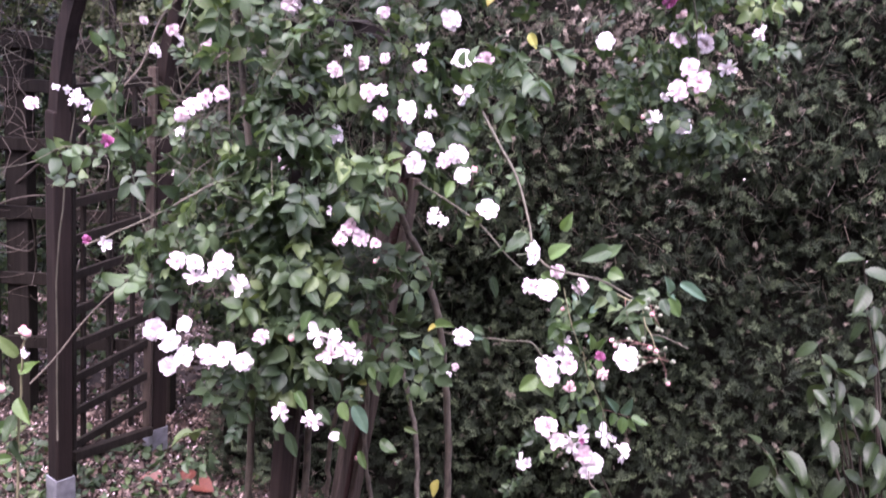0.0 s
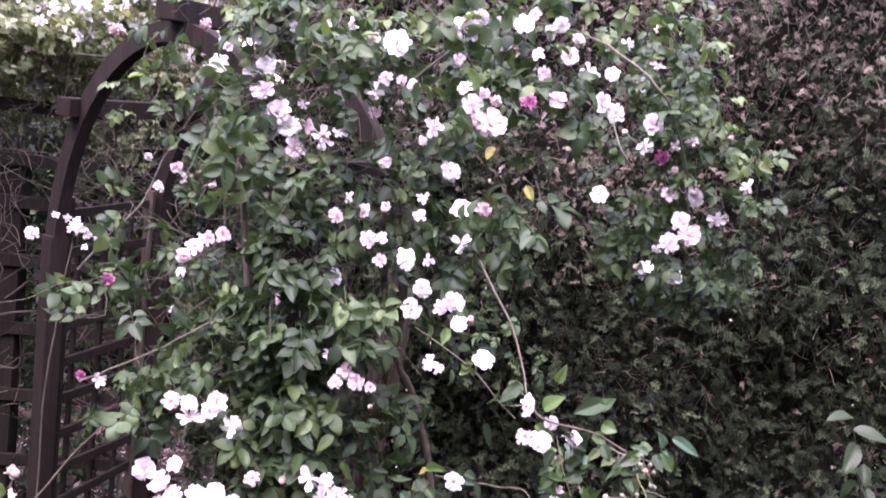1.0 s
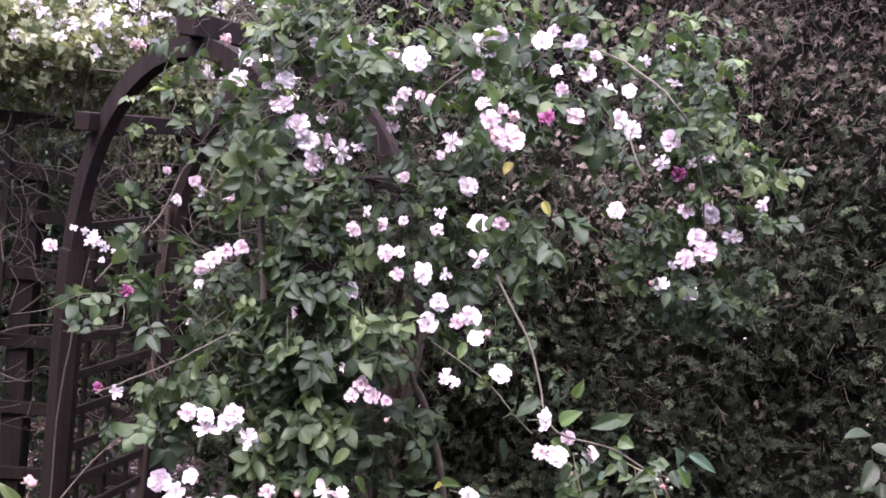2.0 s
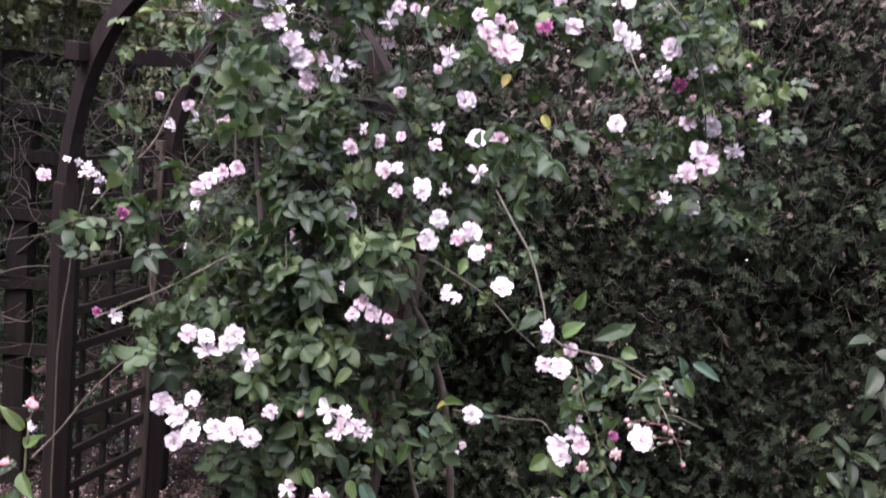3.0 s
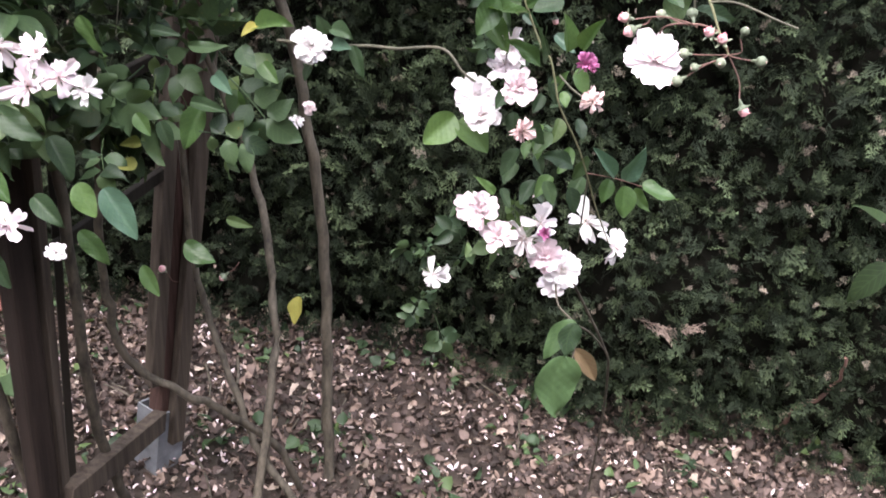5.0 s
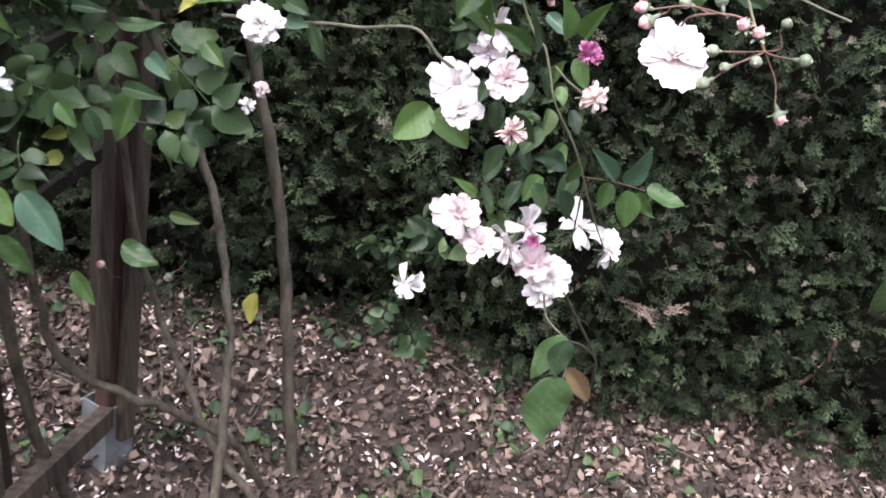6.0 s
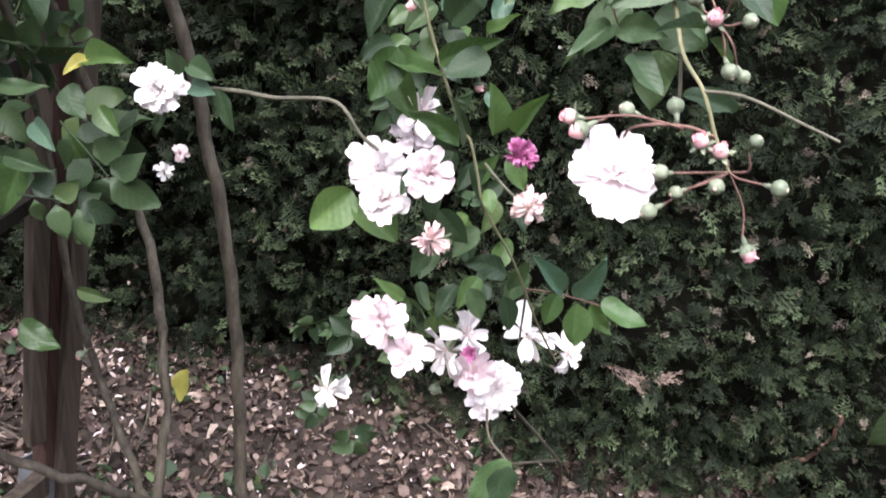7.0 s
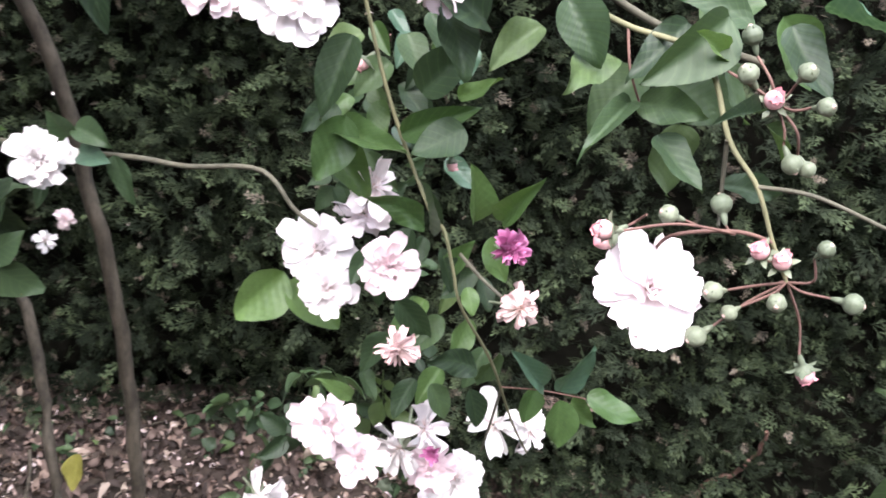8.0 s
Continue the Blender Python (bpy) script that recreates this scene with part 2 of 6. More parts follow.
def scatter(pieces, which, mats4):
    """Many copies of a few pieces, baked into one set of arrays."""
    which, mats4 = np.asarray(which), np.asarray(mats4, float)
    vs, fs, us, n = [], [], [], 0
    for k, (v, f, uv) in enumerate(pieces):
        m = mats4[which == k]
        if not len(m):
            continue
        w = np.einsum("kij,nj->kni", m[:, :3, :3], v) + m[:, None, :3, 3]
        vs.append(w.reshape(-1, 3))
        fs.append((f[None] + (np.arange(len(m)) * len(v))[:, None, None]).reshape(-1, 3) + n)
        us.append(np.tile(uv, (len(m), 1)))
        n += len(m) * len(v)
    return np.concatenate(vs), np.concatenate(fs), np.concatenate(us)


def frames(places, ways, ups, sizes, spin=None):
    """Poses whose x axis goes along ways and whose z axis leans to ups."""
    x = ways / np.linalg.norm(ways, axis=1, keepdims=True)
    y = np.cross(ups, x)
    y /= np.linalg.norm(y, axis=1, keepdims=True) + 1e-9
    z = np.cross(x, y)
    m = np.zeros((len(x), 4, 4))
    m[:, :3, 0], m[:, :3, 1], m[:, :3, 2] = x * sizes[:, None], y * sizes[:, None], z * sizes[:, None]
    m[:, :3, 3], m[:, 3, 3] = places, 1
    return m


def sheet(rows, cols, shape):
    """A grid sheet; shape(s, c) gives a point for s along (0..1) and c across (-1..1)."""
    s, c = np.meshgrid(np.linspace(0, 1, rows), np.linspace(-1, 1, cols), indexing="ij")
    v = np.stack(shape(s, c), -1).reshape(-1, 3)
    i = np.arange(rows * cols).reshape(rows, cols)
    a, b, c2, d = i[:-1, :-1].ravel(), i[1:, :-1].ravel(), i[1:, 1:].ravel(), i[:-1, 1:].ravel()
    f = np.concatenate([np.stack([a, b, c2], 1), np.stack([a, c2, d], 1)])
    uv = np.stack([s.ravel(), (c.ravel() + 1) / 2], 1)
    return v, f, uv


def leaflet(rows=7, cols=5, width=0.62, fold=0.12, curl=0.12, twist=0.0, tip=1.25):
    """One leaf blade of length 1 along x, its upper side to z."""
    def shape(s, c):
        w = width / 2 * np.maximum(np.sin(np.pi * np.clip(s, 0, 1) ** 0.8), 0) ** 0.76 * (1 - 0.25 * s ** 3 * tip)
        return s, c * w, fold * np.abs(c) * w * 2 - curl * s ** 2 + twist * c * s * 0.3
    return sheet(rows, cols, shape)


def tube(points, radii, sides=6, wobble=0.0):
    """A round stalk through points, smoothed."""
    p = np.asarray(points, float)
    n = max(3, int(len(p) * 5)) if len(p) > 2 else 4
    t = np.linspace(0, len(p) - 1, n)
    q = np.empty((n, 3))
    for k, u in enumerate(t):
        i = min(int(u), len(p) - 2)
        w = u - i
        a, b, c, d = p[max(i - 1, 0)], p[i], p[i + 1], p[min(i + 2, len(p) - 1)]
        q[k] = 0.5 * (2 * b + (c - a) * w + (2 * a - 5 * b + 4 * c - d) * w * w + (3 * b - a - 3 * c + d) * w ** 3)
    if wobble:
        q[1:-1] += rng.normal(0, wobble, (n - 2, 3))
    r = np.interp(np.linspace(0, 1, n), np.linspace(0, 1, len(radii)), radii)
    tang = np.gradient(q, axis=0)
    tang /= np.linalg.norm(tang, axis=1, keepdims=True) + 1e-9
    ref = np.where(np.abs(tang[:, 2:3]) > 0.9, np.array([[1.0, 0, 0]]), np.array([[0, 0, 1.0]]))
    u = np.cross(tang, ref)
    u /= np.linalg.norm(u, axis=1, keepdims=True)
    w = np.cross(tang, u)
    ang = np.linspace(0, 2 * np.pi, sides, endpoint=False)
    ring = q[:, None] + r[:, None, None] * (np.cos(ang)[None, :, None] * u[:, None] + np.sin(ang)[None, :, None] * w[:, None])
    v = ring.reshape(-1, 3)
    i = np.arange(n * sides).reshape(n, sides)
    a, b = i[:-1], i[1:]
    a2, b2 = np.roll(a, -1, 1), np.roll(b, -1, 1)
    f = np.concatenate([np.stack([a, b, b2], -1).reshape(-1, 3), np.stack([a, b2, a2], -1).reshape(-1, 3)])
    caps = [np.array([[i[0, 0], i[0, k + 1], i[0, k]] for k in range(1, sides - 1)]),
            np.array([[i[-1, 0], i[-1, k], i[-1, k + 1]] for k in range(1, sides - 1)])]
    f = np.concatenate([f, *caps])
    uv = np.stack([np.repeat(np.linspace(0, 1, n), sides), np.tile(np.linspace(0, 1, sides), n)], 1)
    return v, f, uv


def box_bm(bm, x0, x1, y0, y1, z0, z1, m=None, bevel=0.004):
    got = bmesh.ops.create_cube(bm, size=1.0)
    place = Matrix.Translation(((x0 + x1) / 2, (y0 + y1) / 2, (z0 + z1) / 2)) @ Matrix.Diagonal((x1 - x0, y1 - y0, z1 - z0, 1))
    bmesh.ops.transform(bm, matrix=place, verts=got["verts"])
    if bevel:
        edges = list({e for v in got["verts"] for e in v.link_edges})
        bmesh.ops.bevel(bm, geom=edges, offset=bevel, segments=2, affect="EDGES", profile=0.6)
    if m is not None:
        bmesh.ops.transform(bm, matrix=m, verts=bm.verts[:])
    return bm


def thing(name, place, label, category, group="", kind=""):
    ob = new(name)
    ob.empty_display_size = 0.1
    ob.location = place
    return tagged(ob, label, category, group, kind)


def under(ob, parent):
    """Hangs ob, which is given in world places, under a top-level thing."""
    ob.parent = parent
    ob.matrix_parent_inverse = Matrix.Translation(parent.location).inverted()
    return ob


def part(name, data, mat, parent, label="", kind=""):
    """A part in world places, from a bmesh, from arrays (v, f, uv) or from a mesh."""
    if isinstance(data, bmesh.types.BMesh):
        me = bpy.data.meshes.new(name)
        data.to_mesh(me)
        data.free()
    elif isinstance(data, tuple):
        me = make_mesh(name, *data)
    else:
        me = data
    if mat is not None and not me.materials:
        me.materials.append(mat)
    ob = new(name, me)
    under(ob, parent)
    return tagged(ob, label, kind=kind)


def ground_height(x, y):
    """The bed rises a little towards the far foot of the arch."""
    x, y = np.asarray(x, float), np.asarray(y, float)
    rise = 0.05 * np.exp(-((x + 1.25) ** 2 + (y - 2.65) ** 2) / 0.35)
    return rise + 0.012 * np.sin(x * 5.1 + 1.3) * np.cos(y * 4.3) - 0.01


# ---- ground ----
def build_ground():
    edge = np.array([-150, -60, -20, -8, -5])
    fine = np.linspace(-4, 4, 129)
    xs = np.concatenate([edge, fine, -edge[::-1]])
    ys = np.concatenate([edge, np.linspace(-4, 7, 177), [9, 14, 30, 80, 150]])
    x, y = np.meshgrid(xs, ys, indexing="ij")
    near = (np.abs(x) < 4.5) & (y > -4.5) & (y < 7.5)
    z = ground_height(x, y) + near * rng.normal(0, 0.004, x.shape)
    i = np.arange(x.size).reshape(x.shape)
    a, b, c, d = i[:-1, :-1].ravel(), i[1:, :-1].ravel(), i[1:, 1:].ravel(), i[:-1, 1:].ravel()
    f = np.concatenate([np.stack([a, b, c], 1), np.stack([a, c, d], 1)])
    me = make_mesh("ground", np.stack([x, y, z], -1).reshape(-1, 3), f, None, [M_SOIL])
    return tagged(new("ground", me), "dark brown bare garden soil under leaf litter", "ground", kind="structure")


build_ground()


def litter(name, count, pieces, size, mat, label, category, area, lift=0.004, flat=0.55, clump=2.3, spread=0.35, bare=-0.35):
    x0, x1, y0, y1 = area
    x, y = rng.uniform(x0, x1, count), rng.uniform(y0, y1, count)
    keep = np.array([noise.noise((a * clump, b * clump, 4.0)) for a, b in zip(x, y)]) + rng.normal(0, spread, count) > bare
    x, y = x[keep], y[keep]
    n = len(x)
    z = ground_height(x, y) + lift + rng.uniform(0, 0.012, n)
    yaw = rng.uniform(0, 2 * np.pi, n)
    ways = np.stack([np.cos(yaw), np.sin(yaw), rng.normal(0, flat, n)], 1)
    ups = np.stack([rng.normal(0, flat, n), rng.normal(0, flat, n), np.where(rng.random(n) < 0.75, 1.0, -1.0)], 1)
    m = frames(np.stack([x, y, z], 1), ways, ups, rng.uniform(*size, n))
    me = make_mesh(name, *scatter(pieces, rng.integers(0, len(pieces), n), m), [mat])
    return tagged(new(name, me), label, category, kind="stuff")


def dry_leaf():
    """A crumpled dead leaf with a torn outline."""
    v, f, uv = leaflet(5, 4, rng.uniform(0.45, 0.85), rng.uniform(-0.6, 0.8), rng.uniform(-0.6, 0.6), rng.uniform(-1.2, 1.2))
    return v + rng.normal(0, 0.045, v.shape), f, uv


DRY = [dry_leaf() for _ in range(12)]
litter("leaf_litter", 62000, DRY, (0.008, 0.030), M_DEAD, "dry brown fallen leaves covering the bare soil", "leaf litter", (-1.7, 1.8, 1.6, 3.5))
litter("far_leaf_litter", 12000, DRY, (0.02, 0.05), M_DEAD, "dry brown fallen leaves under the trellis fence", "leaf litter", (-3.2, 2.4, 3.4, 5.2))
FALLEN = [leaflet(4, 3, rng.uniform(0.35, 0.9), rng.uniform(-0.3, 0.5), rng.uniform(-0.4, 0.3), 0.3, 0.2) for _ in range(4)]
litter("fallen_petals", 46000, FALLEN, (0.005, 0.019), M_FALLEN, "white and pale pink fallen rose petals on the leaf litter", "petals", (-2.4, 2.2, 1.5, 4.6), 0.010, clump=11.0, spread=0.2, bare=0.06)
litter("fallen_twigs", 900, [tube([(0, 0, 0), (0.5, 0.04, 0.02), (1, 0, 0)], [0.02, 0.012], 4)], (0.05, 0.22), M_BARK, "thin dry brown twigs lying on the soil", "twigs", (-2.2, 2.2, 1.6, 4.4), 0.008, 0.08)
litter("ground_ivy", 16000, [leaflet(4, 3, 0.9, 0.3, 0.1), leaflet(4, 3, 0.5, 0.2, 0.3)], (0.012, 0.038), M_FOLIAGE, "low dark green weeds creeping over the litter", "weeds", (-2.2, 2.0, 1.6, 4.0), 0.014, 0.5, clump=7.0, spread=0.12, bare=0.24)

litter("low_weeds", 800, [leaflet(4, 3, 0.7, 0.3, 0.1), leaflet(4, 3, 0.5, 0.2, 0.3)], (0.02, 0.05), M_FOLIAGE, "dark green weeds round the feet of the arch", "weeds", (-1.75, -0.75, 2.45, 3.2), 0.02, 0.5)


# ---- clipped cypress hedge ----
ALONG = Vector((1, -0.375, 0)).normalized()
OUT = Vector((-0.375, -1, 0)).normalized()
HEDGE_FOOT = Vector((-0.76, 3.125, 0))
HEDGE_LONG, HEDGE_TOP, BATTER = 3.9, 2.46, 0.14


def hedge_point(s, z, deep=0.0):
    """s metres along the face, z up, deep metres inside."""
    s, z = np.asarray(s, float), np.asarray(z, float)
    bulge = 0.035 * np.sin(s * 4.7 + z * 2.2) + 0.03 * np.sin(s * 9.1 - z * 6.3 + 1.0) + 0.02 * np.sin(z * 11 + s * 3)
    hollow = 0.02 * np.exp(-(z / 0.05) ** 2)
    out = bulge - BATTER * z - hollow - deep
    p = np.array(HEDGE_FOOT) + s[..., None] * np.array(ALONG) + out[..., None] * np.array(OUT)
    p[..., 2] = z + (ground_height(p[..., 0], p[..., 1])) * (z < 0.3)
    return p


def cypress_spray(seed):
    """A flat fern-like spray of scale leaves, length 1 along x; its uv runs from the base to the tips."""
    r = np.random.default_rng(seed)
    vs, fs, us = [], [], []

    def blade(a, d, length, w, droop, u0):
        d = d / np.linalg.norm(d)
        side = np.cross(d, (0, 0, 1.0))
        n = sum(len(x) for x in vs)
        e = a + d * length + np.array([0, 0, droop])
        mid = a + d * length * 0.5 + np.array([0, 0, droop * 0.3])
        vs.append(np.array([a, mid + side * w, e, mid - side * w]))
        fs.append(np.array([[0, 2, 1], [0, 3, 2]]) + n)
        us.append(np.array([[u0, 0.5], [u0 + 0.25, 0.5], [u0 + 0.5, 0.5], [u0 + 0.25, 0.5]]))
    blade(np.zeros(3), np.array([1.0, 0, 0]), 1.0, 0.028, -0.12, 0.2)
    for k in range(5):
        s = 0.08 + 0.175 * k + r.normal(0, 0.02)
        for sg in (-1, 1):
            ln = (0.52 - 0.07 * k) * r.uniform(0.55, 1.2)
            d = np.array([0.85, sg * r.uniform(0.45, 0.85), r.uniform(-0.3, 0.2)])
            a = np.array([s, 0, -0.12 * s * s])
            blade(a, d, ln, 0.030, r.uniform(-0.1, 0.03), 0.5 * s)
            if ln > 0.22:
                q = a + d / np.linalg.norm(d) * ln * 0.4
                blade(q, d + np.array([0.55, -sg * 0.75, 0]), ln * 0.55, 0.028, 0, 0.5 * s + 0.15)
                blade(q, d + np.array([-0.1, sg * 0.7, 0]), ln * 0.4, 0.028, 0, 0.5 * s + 0.15)
    return np.concatenate(vs), np.concatenate(fs), np.concatenate(us)


def sprays(protos, pick, mats4, tone):
    """Sprays baked together; the second uv of each holds its own tone."""
    v, f, uv = scatter(protos, pick, mats4)
    order = np.concatenate([np.repeat(tone[pick == k], len(p[0])) for k, p in enumerate(protos)])
    uv[:, 1] = order
    return v, f, uv


def build_hedge():
    hedge = thing("hedge", HEDGE_FOOT, "tall clipped cypress hedge, dark green below and brown at the top", "hedge")
    # inner mass, near black: the shade between the sprays is in its colour
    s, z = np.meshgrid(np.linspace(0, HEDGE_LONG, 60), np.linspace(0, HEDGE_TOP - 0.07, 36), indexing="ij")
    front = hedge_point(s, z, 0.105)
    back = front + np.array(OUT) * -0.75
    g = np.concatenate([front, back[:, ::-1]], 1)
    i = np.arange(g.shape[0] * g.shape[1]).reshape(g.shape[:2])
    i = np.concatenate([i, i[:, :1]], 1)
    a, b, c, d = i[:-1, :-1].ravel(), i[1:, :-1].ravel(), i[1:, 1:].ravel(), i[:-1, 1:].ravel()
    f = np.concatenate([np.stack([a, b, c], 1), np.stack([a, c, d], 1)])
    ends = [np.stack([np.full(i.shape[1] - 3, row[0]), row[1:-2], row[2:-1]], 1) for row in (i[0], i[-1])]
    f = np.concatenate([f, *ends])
    part("dark_interior", (g.reshape(-1, 3), f), M_SHADEBLACK, hedge)
    # sprays over the face and the top
    protos = [cypress_spray(k) for k in range(6)]
    n = 47000
    s, z = rng.uniform(0, HEDGE_LONG, n), HEDGE_TOP * rng.uniform(0, 1.0, n) ** 0.95
    deep = rng.uniform(-0.025, 0.11, n)
    p = hedge_point(s, z, deep)
    o, al, up = np.array(OUT), np.array(ALONG), np.array([0, 0, 1.0])
    nt_ = 4000
    st = rng.uniform(0, HEDGE_LONG, nt_)
    top = hedge_point(st, np.full(nt_, HEDGE_TOP - 0.03), 0.0) + -rng.uniform(0, 0.6, nt_)[:, None] * o
    p = np.concatenate([p, top])
    up_lean = np.concatenate([rng.normal(0.35, 0.6, n), rng.normal(1.6, 0.4, nt_)])
    m_ = n + nt_
    ways = o * rng.uniform(0.25, 1.1, m_)[:, None] + al * rng.normal(0.1, 0.6, m_)[:, None] + up * up_lean[:, None]
    ups = o * rng.normal(0.5, 0.5, m_)[:, None] + al * rng.normal(0, 0.8, m_)[:, None] + up * rng.normal(0.5, 0.5, m_)[:, None]
    size = rng.uniform(0.028, 0.070, m_)
    # brown where it was clipped hard: along the top, lower down towards the rose, and in patches
    sa = np.concatenate([s, st])
    patch = np.array([noise.noise((a * 1.7, c * 2.0, 0.5)) for a, c in zip(sa, p[:, 2])])
    edge = 1.86 - 0.30 * np.exp(-((sa - 1.25) / 0.45) ** 2)
    bare = np.exp(-((sa - 1.30) / 0.26) ** 2) * (p[:, 2] > 0.55)
    brown = rng.random(m_) < np.clip((p[:, 2] - edge) * 2.0 + 0.35 + patch * 0.8 + bare * 0.28, 0.09, 0.85)
    mats4 = frames(p, ways, ups, size * np.where(brown, 0.58, 1.0))
    pick = rng.integers(0, 6, m_)
    tone = np.clip(rng.beta(0.9, 2.0, m_) + 0.25 * patch, 0, 1)
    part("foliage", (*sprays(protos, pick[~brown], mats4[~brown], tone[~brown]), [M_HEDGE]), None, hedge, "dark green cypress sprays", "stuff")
    part("brown_foliage", (*sprays(protos, pick[brown], mats4[brown], tone[brown]), [M_CLIPPED]), None, hedge, "brown clipped cypress sprays", "stuff")
    # petals blown into the face
    k = 170
    pm_ = frames(hedge_point(rng.uniform(0, HEDGE_LONG, k), rng.uniform(0.1, 1.9, k), -0.02), rng.normal(0, 1, (k, 3)), rng.normal(0, 1, (k, 3)), rng.uniform(0.006, 0.014, k))
    part("caught_petals", (*scatter([leaflet(4, 3, 0.8, 0.3, 0.2)], np.zeros(k, int), pm_), [M_FALLEN]), None, hedge, "pale petals caught in the sprays", "stuff")
    # a dead brown spray hanging out low down
    dead = []
    for k in range(12):
        dead.append(turned(protos[k % 6], pose(0.010 * k, 0, 0, rng.normal(0, 25), rng.normal(0, 15), rng.normal(-28 + 56 * (k % 2), 8)) @ Matrix.Diagonal((0.052, 0.045, 0.052, 1))))
    dm = pose(0.700, 2.565, 0.275, 0, 2, -20)
    part("dead_spray", (*turned(join(dead), dm), [M_DRYSPRAY]), None, hedge, "dry brown dead spray")
    part("bare_branch", (*tube([(1.045, 2.500, 0.043), (1.071, 2.490, 0.109), (1.102, 2.470, 0.158), (1.120, 2.460, 0.207), (1.113, 2.450, 0.269)], [0.006, 0.003], 6, 0.003), [M_REDCANE]), None, hedge, "bare reddish brown branch")
    twig = [tube([(0, 0, 0), (0.4, 0.03, 0.02), (0.75, -0.02, 0.05), (1, 0.03, 0.02)], [0.016, 0.007], 3)]
    k = 14000
    s, z = rng.uniform(0, HEDGE_LONG, k), HEDGE_TOP * (1 - 0.62 * rng.uniform(0, 1, k) ** 1.7)
    ways = o * rng.uniform(0.1, 0.8, k)[:, None] + al * rng.normal(0, 0.7, k)[:, None] + up * rng.normal(0.5, 0.7, k)[:, None]
    tm = frames(hedge_point(s, z, rng.uniform(0, 0.06, k)), ways, rng.normal(0, 1, (k, 3)), rng.uniform(0.02, 0.065, k))
    part("twig_growth", (*scatter(twig, np.zeros(k, int), tm), [M_CLIPPED]), None, hedge, "thin bare brown twigs", "stuff")


# near black, with the shade deep among the foliage put into the colour
M_SHADEBLACK, _nt, _b = material("shade_black", 1.0)
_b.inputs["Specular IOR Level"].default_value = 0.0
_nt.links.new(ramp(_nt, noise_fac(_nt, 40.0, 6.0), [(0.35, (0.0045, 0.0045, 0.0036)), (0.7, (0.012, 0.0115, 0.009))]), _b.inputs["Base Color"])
build_hedge()


# ---- rose arch ----
FOOT = {"left_front": Vector((-1.12, 2.71, 0)), "left_back": Vector((-0.97, 3.18, 0)), "right_front": Vector((-0.345, 2.08, 0)), "right_back": Vector((-0.247, 2.43, 0))}
TOP = {**FOOT, "right_front": Vector((-0.315, 2.06, 0)), "right_back": Vector((-0.13, 2.56, 0))}
SPRING, APEX = 1.22, 1.88


def arch_beam(a, b, width, depth):
    """A curved beam of rectangular section from post top to post top."""
    n = 28
    along = (b - a).normalized()
    across = Vector((-along.y, along.x, 0))
    bm = bmesh.new()
    rings = []
    for k in range(n + 1):
        u = math.pi * k / n
        c, s_ = math.cos(u), math.sin(u)
        flat = c
        mid = (a + b) / 2 - along * ((b - a).length / 2) * flat
        mid.z = SPRING + (APEX - SPRING) * s_
        out = Vector((-along.x * c, -along.y * c, 0)) * 1.0 + Vector((0, 0, s_ + 0.02))
        out.normalize()
        ring = [bm.verts.new(mid + out * (i * depth / 2) + across * (j * width / 2)) for i, j in ((-1, -1), (-1, 1), (1, 1), (1, -1))]
        rings.append(ring)
    for p, q in zip(rings, rings[1:]):
        for k in range(4):
            bm.faces.new((p[k], p[(k + 1) % 4], q[(k + 1) % 4], q[k]))
    bm.faces.new(rings[0][::-1]), bm.faces.new(rings[-1])
    bmesh.ops.recalc_face_normals(bm, faces=bm.faces[:])
    return bm


def bar(a, b, width, height, bevel=0.003):
    """A straight bar from a to b, its height upright."""
    d = b - a
    x = d.normalized()
    y = Vector((0, 0, 1)).cross(x)
    y = y.normalized() if y.length > 1e-3 else Vector((0, 1, 0))
    z = x.cross(y)
    m = Matrix((x, y, z)).transposed().to_4x4()
    m.translation = (a + b) / 2
    return box_bm(bmesh.new(), -d.length / 2, d.length / 2, -width / 2, width / 2, -height / 2, height / 2, m, bevel)


